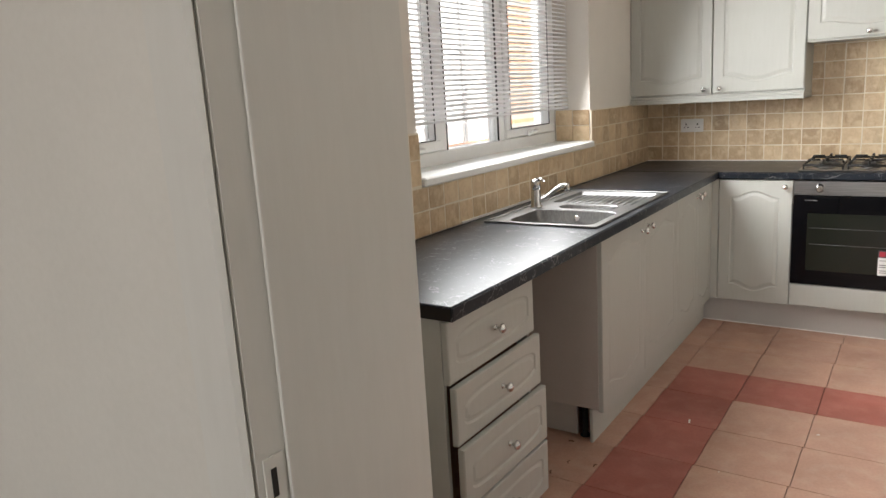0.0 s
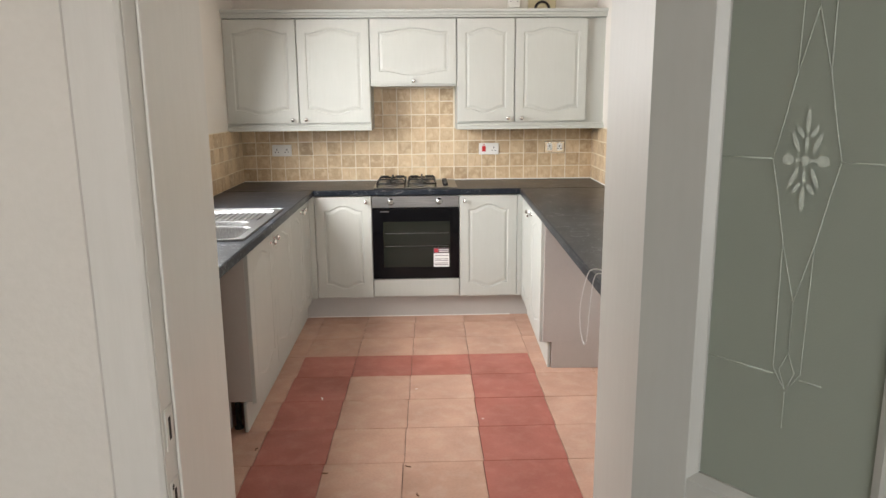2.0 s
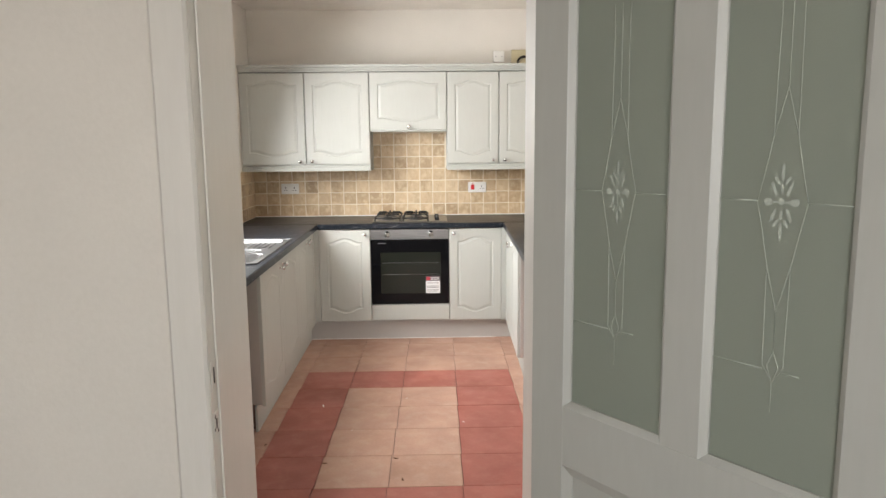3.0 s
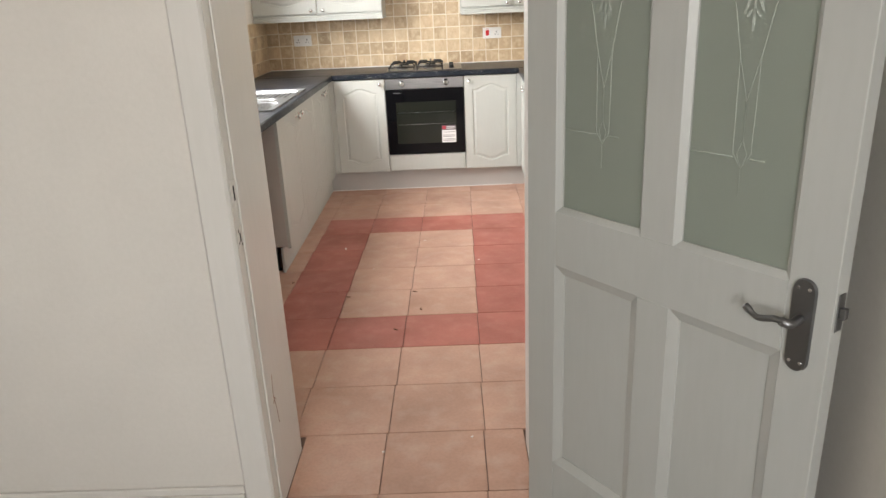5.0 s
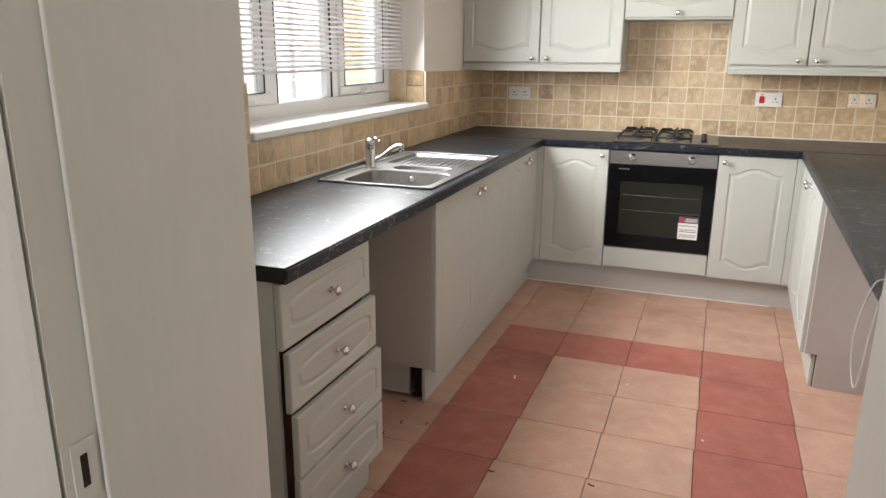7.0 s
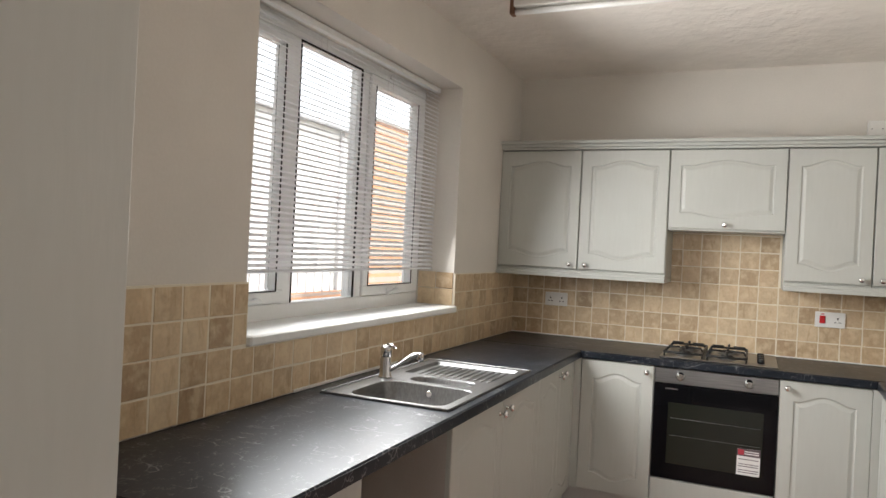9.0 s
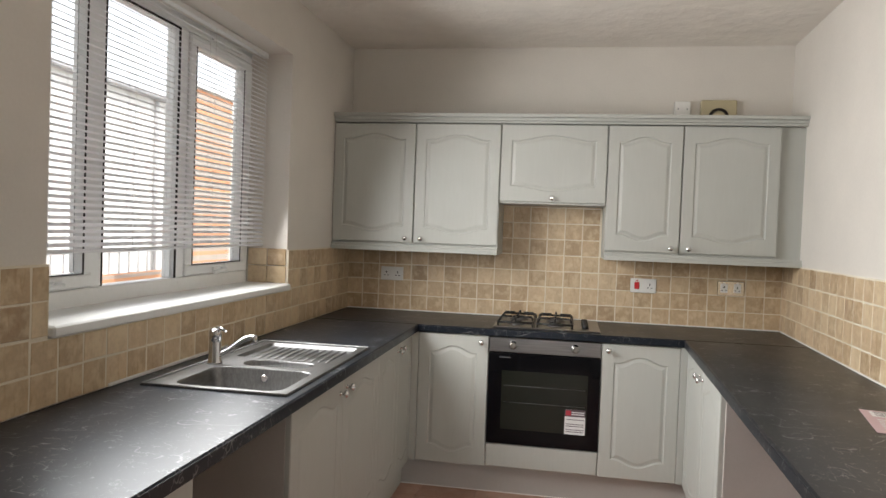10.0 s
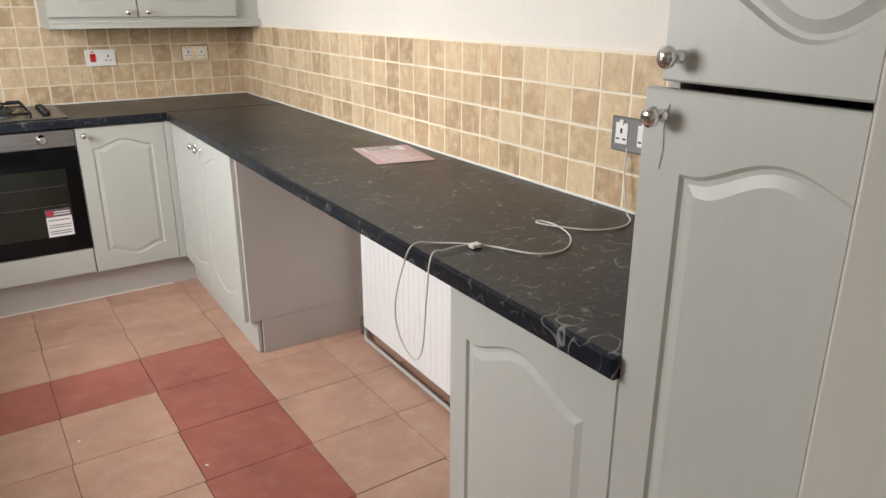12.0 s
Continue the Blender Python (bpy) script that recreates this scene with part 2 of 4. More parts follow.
timber = paint("timber", (0.36, 0.2, 0.11), 0.8, 30, 0.5, 0.2, (1, 1, 0.1))

glass, gn, gl_, gb = material("glass", (1, 1, 1), 0.02)
gb.inputs["Transmission Weight"].default_value = 1.0
gb.inputs["IOR"].default_value = 1.45
frosted, fn, fl_, fb = material("frosted", (0.42, 0.47, 0.405), 0.45)
fb.inputs["Transmission Weight"].default_value = 0.45
bump(fn, fl_, fb, noise_node(fn, fl_, 300, 2).outputs[0], 0.15, 0.001)
oven_glass, on, ol, ob_ = material("oven_glass", (0.004, 0.004, 0.005), 0.05)
ob_.inputs["Specular IOR Level"].default_value = 0.18
inner_glass, ig, il, ib = material("inner_glass", (0.014, 0.016, 0.012), 0.08)
ib.inputs["Specular IOR Level"].default_value = 0.3


# ---- mesh helpers ----
def box(bm, a, b, bev=0.0, seg=1):
    (x0, y0, z0), (x1, y1, z1) = a, b
    made = bmesh.ops.create_cube(bm, size=1, matrix=Matrix.Translation(((x0 + x1) / 2, (y0 + y1) / 2, (z0 + z1) / 2)) @ Matrix.Diagonal((abs(x1 - x0), abs(y1 - y0), abs(z1 - z0), 1)))
    if bev:
        edges = list({e for v in made["verts"] for e in v.link_edges})
        bmesh.ops.bevel(bm, geom=edges, offset=bev, segments=seg, affect="EDGES", profile=0.5)
    return bm


def boxes(*rows, bev=0.0):
    bm = bmesh.new()
    for a, b in rows:
        box(bm, a, b, bev)
    return bm


def lathe(bm, profile, m=Matrix(), n=20):
    """Rings of (radius, height) round z, closed at both ends."""
    rings = []
    for r, h in profile:
        rings.append([bm.verts.new(m @ Vector((max(r, 1e-4) * math.cos(2 * math.pi * k / n), max(r, 1e-4) * math.sin(2 * math.pi * k / n), h))) for k in range(n)])
    for a, b in zip(rings, rings[1:]):
        for k in range(n):
            bm.faces.new((a[k], a[(k + 1) % n], b[(k + 1) % n], b[k])).smooth = True
    bm.faces.new(rings[0][::-1])
    bm.faces.new(rings[-1])
    return bm


def tube(bm, pts, r, n=8):
    """A round bar along points."""
    pts = [Vector(p) for p in pts]
    rings = []
    side = None
    for k, p in enumerate(pts):
        d = (pts[min(k + 1, len(pts) - 1)] - pts[max(k - 1, 0)]).normalized()
        side = d.orthogonal().normalized() if side is None else (side - d * side.dot(d)).normalized()
        up = d.cross(side)
        rr = r[k] if isinstance(r, (list, tuple)) else r
        rings.append([bm.verts.new(p + rr * (side * math.cos(2 * math.pi * q / n) + up * math.sin(2 * math.pi * q / n))) for q in range(n)])
    for a, b in zip(rings, rings[1:]):
        for q in range(n):
            bm.faces.new((a[q], a[(q + 1) % n], b[(q + 1) % n], b[q])).smooth = True
    bm.faces.new(rings[0][::-1])
    bm.faces.new(rings[-1])
    return bm


def smooth_path(pts, steps=8):
    out = []
    p = [Vector(q) for q in pts]
    p = [2 * p[0] - p[1]] + p + [2 * p[-1] - p[-2]]
    for k in range(1, len(p) - 2):
        a, b, c, d = p[k - 1 : k + 3]
        for s in range(steps):
            t = s / steps
            out.append(0.5 * ((2 * b) + (c - a) * t + (2 * a - 5 * b + 4 * c - d) * t * t + (3 * b - a - 3 * c + d) * t**3))
    return out + [p[-2]]


def bars(rows, bev=0.004):
    bm = bmesh.new()
    for a, b in rows:
        box(bm, a, b, bev)
    return bm


def finish(name, bm, mat):
    bmesh.ops.recalc_face_normals(bm, faces=bm.faces)
    me = bpy.data.meshes.new(name)
    bm.to_mesh(me)
    bm.free()
    me.materials.append(mat)
    return me


def part(name, bm, mat, parent=None, label="", at=None):
    ob = new(name, finish(name, bm, mat))
    if parent is not None:
        ob.parent = parent
    if at is not None:
        ob.matrix_basis = at
    return tagged(ob, label=label)


def thing(name, m, label, category, group=""):
    ob = new(name)
    ob.empty_display_size = 0.1
    ob.matrix_basis = m
    return tagged(ob, label, category, group)


def structure(name, bm, mat, label="", category=""):
    return tagged(new(name, finish(name, bm, mat)), label=label, category=category, kind="structure")


# ---- the room ----
W, H = 2.65, 2.575
SKEW = radians(-2.1)
RIGHT = Matrix.Translation((W, 0, 0)) @ Matrix.Rotation(SKEW, 4, "Z") @ Matrix.Translation((-W, 0, 0))
YN, YH = -4.02, -4.36
JL, JR, JT = 0.940, 1.70, 1.97
WY0, WY1, WZ0, WZ1 = -2.70, -1.02, 1.10, 2.29
T = 0.30

floor = structure("floor", boxes(((-0.3, -4.36, -0.06), (W + 0.3, 0.3, -0.012))), floor_grout, "dirty dark grout bed of the tiled kitchen floor", "floor")
ceiling = structure("ceiling", boxes(((-0.3, YN, H), (W + 0.3, 0.3, H + 0.1))), ceiling_paint, "off-white textured plaster ceiling", "ceiling")
wall_back = structure("wall_back", boxes(((-T, 0, 0), (W + T, T, H))), wall_paint, "warm white painted end wall with beige tiled splashback", "wall")
wall_right = structure("wall_right", boxes(((W, YN + 0.003, 0), (W + T, 0.0, H))), wall_paint, "warm white painted side wall with beige tiled splashback", "wall")
wall_right.matrix_basis = RIGHT
wall_left = structure("wall_left", boxes(
    ((-T, YN, 0), (0, WY0, H)), ((-T, WY1, 0), (0, 0, H)),
    ((-T, WY0, 0), (0, WY1, WZ0)), ((-T, WY0, WZ1), (0, WY1, H))), wall_paint, "white painted outside wall with a deep window opening", "wall")
wall_door = structure("wall_door", boxes(
    ((-1.2, YH + 0.001, 0), (JL - 0.03, YN, H)), ((JR + 0.03, YH + 0.001, 0), (W + 1.2, YN, H)),
    ((JL - 0.03, YH + 0.001, JT + 0.03), (JR + 0.03, YN, H))), hall_paint, "thick off-white painted wall with a door opening", "wall")
hall_floor = structure("hall_floor", boxes(((-1.2, -8.0, -0.06), (W + 1.2, YH, -0.004))), paint("hall_carpet", (0.30, 0.27, 0.24), 0.95, 200, 0.6, 0.1), "plain beige hall floor", "floor")
hall_ceiling = structure("hall_ceiling", boxes(((-1.2, -8.2, 2.45), (W + 1.2, YH, 2.55))), ceiling_paint, "plain white hall ceiling", "ceiling")
hall_wall_left = structure("hall_wall_left", boxes(((-1.3, -8.2, 0), (-1.2, YN, 2.55))), hall_paint, "plain off-white hall wall", "wall")
hall_wall_right = structure("hall_wall_right", boxes(((2.22, -7.999, 0), (2.34, YH - 0.001, 2.449))), hall_paint, "plain off-white hall wall", "wall")
hall_wall_back = structure("hall_wall_back", boxes(
    ((-1.2, -8.2, 0), (0.9, -8.0, 2.45)), ((2.1, -8.2, 0), (W + 1.2, -8.0, 2.45)),
    ((0.9, -8.2, 0), (2.1, -8.0, 0.95)), ((0.9, -8.2, 2.15), (2.1, -8.0, 2.45))), hall_paint, "plain off-white hall wall with a window opening", "wall")

# door lining, stops and architrave
RB = 0.006
lining = structure("door_frame", boxes(
    ((JL - 0.03, YH - 0.001, 0), (JL - RB, YN, JT + RB)), ((JR + RB, YH - 0.001, 0), (JR + 0.03, YN, JT + RB)),
    ((JL - 0.03, YH - 0.001, JT + RB), (JR + 0.03, YN, JT + 0.03))), frame_gloss, "old off-white gloss painted door frame with chipped edges", "door frame")


def rounded_stop():
    bm = bmesh.new()
    box(bm, (JL - RB + 0.0003, YH + 0.045, 0), (JL, YN, JT), 0.0028, 3)
    box(bm, (JR, YH + 0.045, 0), (JR + RB - 0.0003, YN, JT), 0.004, 2)
    box(bm, (JL - RB + 0.0003, YH + 0.045, JT + 0.0003), (JR + RB - 0.0003, YN, JT + RB - 0.0003), 0.003, 2)
    return bm


structure("architrave", bars([
    ((JL - 0.088, YH - 0.014, 0), (JL - RB - 0.0006, YH - 0.0005, JT + 0.085)), ((JR + 0.034, YH - 0.014, 0), (JR + 0.092, YH - 0.0005, JT + 0.085)),
    ((JL - RB, YH - 0.014, JT + RB), (JR + 0.034, YH - 0.0005, JT + 0.085))], 0.0066), frame_gloss, "flat off-white painted door surround with soft edges", "door frame")
structure("door_stop", rounded_stop(), frame_gloss, "wide off-white painted door lining with worn paint", "door frame")
structure("baseboard", boxes(((-1.2, YH - 0.016, -0.004), (JL - 0.089, YH - 0.0005, 0.10)), ((-1.2, YH - 0.011, 0.10), (JL - 0.089, YH - 0.0005, 0.125)), bev=0.003), frame_gloss, "off-white gloss painted skirting board", "skirting board")
chips = bmesh.new()
tube(chips, smooth_path([(JL + 0.0005, YH + 0.11, 0.42), (JL + 0.0005, YH + 0.10, 0.36), (JL + 0.0005, YH + 0.115, 0.31), (JL + 0.0005, YH + 0.125, 0.25)]), 0.0009, 4)
tube(chips, [(JL + 0.0005, YH + 0.09, 0.335), (JL + 0.0005, YH + 0.11, 0.345), (JL + 0.0005, YH + 0.12, 0.33)], 0.0009, 4)
structure("frame_crack", chips, rust, "hairline crack in the door frame paint", "crack")

# strike plates in the lock side of the frame
for z0, z1 in ((0.952, 1.022), (0.842, 0.898)):
    s = thing("strike_plate", pose(JL - RB + 0.0002, YH + 0.024, 0), "worn painted strike plate in a chipped door frame", "strike plate", "strike plates")
    part("plate", boxes(((0, -0.016, z0), (0.0025, 0.016, z1)), bev=0.0008), frame_gloss, s)
    part("slot", boxes(((0.0025, -0.006, z0 + 0.016), (0.0031, 0.003, z1 - 0.016))), dark_gap, s, "dark latch hole")
    for cy, cz, r in ((-0.014, z0 + 0.016, 0.004), (0.008, z0 + 0.006, 0.004), (-0.010, z1 - 0.010, 0.0045)) if z0 < 0.9 else ():
        chip = bmesh.new()
        chip.faces.new([chip.verts.new((0.0028, cy + r * random.uniform(0.6, 1.3) * math.cos(a), cz + 1.2 * r * random.uniform(0.6, 1.3) * math.sin(a))) for a in [2 * math.pi * q / 7 for q in range(7)]])
        part("chip", chip, dark_gap, s, "dark patch where the paint has chipped")


# ---- window ----
FX = -0.215
window = tagged(new("window_1"), "white plastic casement window of three lights, closed", "window", kind="structure")
sect = [WY0 + 0.04, -2.20, -1.66, WY1 - 0.04]


fy0, fy1, fz0, fz1 = WY0, WY1, WZ0 + 0.035, WZ1
part("window_frame", bars([
    ((FX - 0.07, fy0, fz0), (FX, fy1, fz0 + 0.06)), ((FX - 0.07, fy0, fz1 - 0.055), (FX, fy1, fz1)),
    ((FX - 0.07, fy0, fz0 + 0.06), (FX, fy0 + 0.055, fz1 - 0.055)), ((FX - 0.07, fy1 - 0.055, fz0 + 0.06), (FX, fy1, fz1 - 0.055)),
    ((FX - 0.07, sect[1] - 0.03, fz0 + 0.06), (FX, sect[1] + 0.03, fz1 - 0.055)), ((FX - 0.07, sect[2] - 0.03, fz0 + 0.06), (FX, sect[2] + 0.03, fz1 - 0.055))]), upvc, window)
spans = [(fy0 + 0.055, sect[1] - 0.03, True), (sect[1] + 0.03, sect[2] - 0.03, False), (sect[2] + 0.03, fy1 - 0.055, True)]
for a, b, opens in spans:
    z0, z1 = fz0 + 0.06, fz1 - 0.055
    if opens:
        casement = part("casement", bars([
            ((FX - 0.05, a + 0.003, z0 + 0.003), (FX + 0.012, b - 0.003, z0 + 0.05)), ((FX - 0.05, a + 0.003, z1 - 0.05), (FX + 0.012, b - 0.003, z1 - 0.003)),
            ((FX - 0.05, a + 0.003, z0 + 0.05), (FX + 0.012, a + 0.05, z1 - 0.05)), ((FX - 0.05, b - 0.05, z0 + 0.05), (FX + 0.012, b - 0.003, z1 - 0.05))], 0.006), upvc, window)
        part("pane", boxes(((FX - 0.03, a + 0.05, z0 + 0.05), (FX - 0.024, b - 0.05, z1 - 0.05))), glass, casement).visible_shadow = False
        m = (a + b) / 2
        h = bmesh.new()
        box(h, (FX + 0.012, m - 0.05, z0 + 0.012), (FX + 0.02, m + 0.05, z0 + 0.034), 0.003)
        tube(h, [(FX + 0.02, m + 0.02, z0 + 0.023), (FX + 0.045, m + 0.02, z0 + 0.023), (FX + 0.05, m - 0.03, z0 + 0.02), (FX + 0.045, m - 0.09, z0 + 0.012)], 0.008)
        part("window_handle", h, upvc, casement, "white window handle")
        part("gasket", bars([((FX + 0.010, a + 0.05, z0 + 0.048), (FX + 0.0135, b - 0.05, z0 + 0.052)), ((FX + 0.010, a + 0.048, z0 + 0.05), (FX + 0.0135, a + 0.053, z1 - 0.05)), ((FX + 0.010, b - 0.053, z0 + 0.05), (FX + 0.0135, b - 0.048, z1 - 0.05))], 0), dark_gap, casement)
    else:
        part("pane", boxes(((FX - 0.03, a, z0), (FX - 0.024, b, z1))), glass, window).visible_shadow = False
        part("gasket", bars([((FX - 0.006, a, z0), (FX + 0.001, a + 0.006, z1)), ((FX - 0.006, b - 0.006, z0), (FX + 0.001, b, z1)), ((FX - 0.006, a + 0.006, z1 - 0.006), (FX + 0.001, b - 0.006, z1))], 0), dark_gap, window)
part("trickle_vent", bars([((FX, fy0 + 0.12, fz1 - 0.04), (FX + 0.014, fy0 + 0.40, fz1 - 0.018)), ((FX, fy1 - 0.42, fz1 - 0.04), (FX + 0.014, fy1 - 0.14, fz1 - 0.018))]), upvc, window)
part("window_sill", bars([((FX - 0.002, WY0 + 0.002, WZ0 + 0.002), (0.028, WY1 - 0.002, WZ0 + 0.036))], 0.006), upvc, window, "white window board")

# blind
blind = thing("venetian_blind", pose(-0.13, (WY0 + WY1) / 2, 0), "white metal venetian blind, lowered almost fully with its slats open", "blind")
half = (WY1 - WY0) / 2 - 0.025
part("headrail", bars([((-0.014, -half, 2.262), (0.014, half, 2.287))], 0.002), upvc, blind)
part("bottom_rail", bars([((-0.012, -half, 1.322), (0.012, half, 1.334))], 0.003), blind_slat, blind)
sl = bmesh.new()
rows_ = []
for k, (u, v) in enumerate(((-0.0125, 0.0), (-0.005, 0.0026), (0.005, 0.0026), (0.0125, 0.0))):
    rows_.append([(sl.verts.new((u, -half, v)), sl.verts.new((u, half, v)))][0])
for a, b in zip(rows_, rows_[1:]):
    sl.faces.new((a[0], b[0], b[1], a[1]))
slat_mesh = finish("slat", sl, blind_slat)
tilt = radians(26)
for k in range(43):
    s = new("slat", slat_mesh)
    s.parent = blind
    s.matrix_basis = Matrix.Translation((0, 0, 1.348 + k * 0.0213)) @ Matrix.Rotation(tilt + radians(random.uniform(-2, 2)), 4, "Y")
for y in (-half + 0.12, -0.28, 0.28, half - 0.12):
    part("ladder_cord", tube(tube(bmesh.new(), [(-0.0135, y, 1.33), (-0.0135, y, 2.265)], 0.0009, 5), [(0.0135, y, 1.33), (0.0135, y, 2.265)], 0.0009, 5), cord_white, blind)
part("pull_cord", tube(bmesh.new(), smooth_path([(0.02, half - 0.05, 2.27), (0.024, half - 0.04, 1.8), (0.022, half - 0.045, 1.45)]), 0.0015, 6), cord_white, blind)
part("tilt_wand", tube(bmesh.new(), [(0.02, -half + 0.05, 2.26), (0.03, -half + 0.055, 1.6)], 0.004, 6), white_plastic, blind)


# ---- kitchen units ----
def outline(x0, x1, z0, z1, inset, arch, ends, m=26):
    """A panel's edge: arched above and below, or with bowed ends."""
    x0, x1, z0, z1 = x0 + inset, x1 - inset, z0 + inset, z1 - inset
    pts = []
    for side in (0, 1):
        for k in range(m + 1):
            u = k / m if side == 0 else 1 - k / m
            s = min(1, max(0, (u - 0.08) / 0.84))
            h = arch * (0.5 - 0.5 * math.cos(2 * math.pi * s)) ** 0.75
            if ends:
                h = ends * (1 - abs(2 * u - 1) ** 3) ** 0.5 if abs(2 * u - 1) < 1 else 0
                zz = (z0 + ends - h) if side == 0 else (z1 - ends + h)
            else:
                zz = (z0 + arch - h) if side == 0 else (z1 - arch + h)
            pts.append((x0 + u * (x1 - x0), zz))
    return pts


def door_front(w, h, arch=0.035, margin=0.062, thick=0.019, ends=0.0, depth=0.0055):
    """A moulded door front that lies in x and z and faces -y, from (0, 0) to (w, h)."""
    bm = bmesh.new()
    m = 26
    mx, mz = margin, margin
    base = outline(mx, w - mx, mz, h - mz, 0, arch, ends, m)
    rim = []
    for k, (x, z) in enumerate(base):
        u = (x - mx) / (w - 2 * mx)
        rim.append((u * w, 0.0 if k <= m else h))
    e = 0.003
    edge = [(min(max(x, e), w - e), min(max(z, e), h - e)) for x, z in rim]
    rings = [(rim, 0.0), (rim, -(thick - e)), (edge, -thick), (base, -thick)]
    for inset, d in ((0.005, depth), (0.011, depth), (0.019 if ends else 0.026, 0.001)):
        rings.append((outline(mx, w - mx, mz, h - mz, inset, arch, ends, m), -thick + d))
    vs = [[bm.verts.new((x, y, z)) for x, z in ring] for ring, y in rings]
    n = len(base)
    for a, b in zip(vs, vs[1:]):
        for k in range(n):
            q = [a[k], a[(k + 1) % n], b[(k + 1) % n], b[k]]
            if len(set(q)) == 4:
                bm.faces.new(q)
    bm.faces.new(vs[-1])
    bm.faces.new(vs[0][::-1])
    bmesh.ops.remove_doubles(bm, verts=bm.verts, dist=1e-5)
    bmesh.ops.dissolve_degenerate(bm, edges=bm.edges, dist=1e-6)
    return bm


def knob(parent, x, y, z):
    k = lathe(bmesh.new(), [(0.009, 0.0), (0.009, 0.002), (0.0045, 0.004), (0.0045, 0.013), (0.010, 0.017), (0.0145, 0.022), (0.0145, 0.027), (0.010, 0.032), (0.003, 0.034)], pose(x, y, z, 90), 16)
    return part("knob", k, chrome, parent, "small round chrome knob")


def door(parent, x0, x1, z0, z1, y, knob_at, arch=0.035, name="door", ends=0.0, margin=0.062, tilt=None, depth=0.0055):
    g = 0.0015
    at = pose(x0 + g, y, z0 + g)
    d = part(name, door_front(x1 - x0 - 2 * g, z1 - z0 - 2 * g, arch, margin, 0.019, ends, depth), cabinet_paint, parent, "grey-white painted moulded " + ("drawer front" if name == "drawer" else "door"), at if tilt is None else at @ tilt)
    if knob_at:
        knob(d, knob_at[0] - x0 - g, -0.019, knob_at[1] - z0 - g)
    return d


KT, KB, WT0, WT1 = 0.868, 0.155, 0.872, 0.912


def carcass(parent, x0, x1, d, z0, z1, back=0.02, open_front=True, mat=None):
    t = 0.018
    bm = boxes(((x0, 0, z0), (x0 + t, d, z1)), ((x1 - t, 0, z0), (x1, d, z1)), ((x0 + t, 0, z0), (x1 - t, d, z0 + t)), ((x0 + t, 0, z1 - t), (x1 - t, d, z1)), ((x0 + t, d - 0.008, z0 + t), (x1 - t, d, z1 - t)), bev=0.0)
    return part("body", bm, mat or panel_paint, parent)


# back run of base units, front faces at y -0.60
def plinth(parent, bm, name="plinth"):
    return part(name, bm, plinth_paint, parent, "grey painted plinth")


FY = -0.58
u = thing("base_cabinet", pose(0.60, FY, 0), "grey-white moulded base cabinet beside the oven, closed", "kitchen cabinet", "base cabinets")
carcass(u, 0.012, 0.40, 0.55, KB, KT)
door(u, 0.012, 0.40, KB, KT, 0, (0.362, 0.832))
u = thing("base_cabinet", pose(1.60, FY, 0), "grey-white moulded base cabinet beside the oven, closed", "kitchen cabinet", "base cabinets")
carcass(u, 0.0, 0.40, 0.55, KB, KT)
door(u, 0.0, 0.40, KB, KT, 0, (0.036, 0.832))
u = thing("plinth_board", pose(0.45, -0.54, 0), "grey painted plinth board under the end run of cabinets", "plinth", "plinth boards")
part("board", bars([((0, 0, 0.0), (1.72, 0.016, KB - 0.003))], 0.0015), plinth_paint, u)
part("sealant", bars([((0.01, -0.005, 0.0), (1.51, 0.0, 0.005))], 0.001), white_plastic, u)

u = thing("corner_post", pose(0.556, FY - 0.020, 0), "grey-white corner post between cabinet runs", "filler panel", "corner posts")
part("post", bars([((-0.003, 0.0, KB), (0.055, 0.018, KT))], 0.001), cabinet_paint, u)
u = thing("corner_post", pose(2.0, FY - 0.020, 0), "grey-white corner post between cabinet runs", "filler panel", "corner posts")
part("post", bars([((0, 0.0, KB), (0.058, 0.018, KT))], 0.001), cabinet_paint, u)

# oven in its housing
oven = thing("built_in_oven", pose(1.0, FY - 0.002, 0), "black glass and steel built-in electric oven with an energy sticker", "oven")
part("housing", bars([((0.003, 0.022, 0.287), (0.597, 0.5, 0.865))], 0.002), dark_gap, oven)
part("control_panel", bars([((0.003, -0.02, 0.787), (0.597, 0.02, 0.868))], 0.003), steel, oven, "brushed steel control panel")
for x in (0.132, 0.462):
    kb = lathe(bmesh.new(), [(0.024, 0), (0.024, 0.003), (0.019, 0.005), (0.017, 0.024), (0.014, 0.027)], pose(x, -0.02, 0.829, 90), 24)
    box(kb, (x - 0.004, -0.052, 0.813), (x + 0.004, -0.044, 0.845), 0.001)
    part("control_knob", kb, chrome, oven, "chrome rotary knob")
od = part("oven_door", bars([((0.003, -0.022, 0.289), (0.597, 0.018, 0.783))], 0.003), oven_glass, oven, "black glass oven door")
part("window_glass", bars([((0.077, -0.0235, 0.372), (0.535, -0.0222, 0.690))], 0), inner_glass, od, "dark oven window")
for z in (0.61, 0.52):
    part("shelf_rail", tube(bmesh.new(), [(0.09, -0.0245, z), (0.525, -0.0245, z)], 0.0012, 6), dull_metal, od)
stk = part("sticker", bars([((0.42, -0.0262, 0.372), (0.528, -0.0252, 0.505))], 0), paper_white, od, "white and red energy sticker")
part("sticker_heading", bars([((0.42, -0.0272, 0.468), (0.528, -0.0263, 0.505))], 0), print_ink, stk)
part("sticker_mark", bars([((0.425, -0.028, 0.474), (0.452, -0.0273, 0.500))], 0), print_red, stk)
part("sticker_lines", bars([((0.455, -0.0279, z), (0.522, -0.0273, z + 0.005)) for z in (0.478, 0.489)], 0), paper_white, stk)
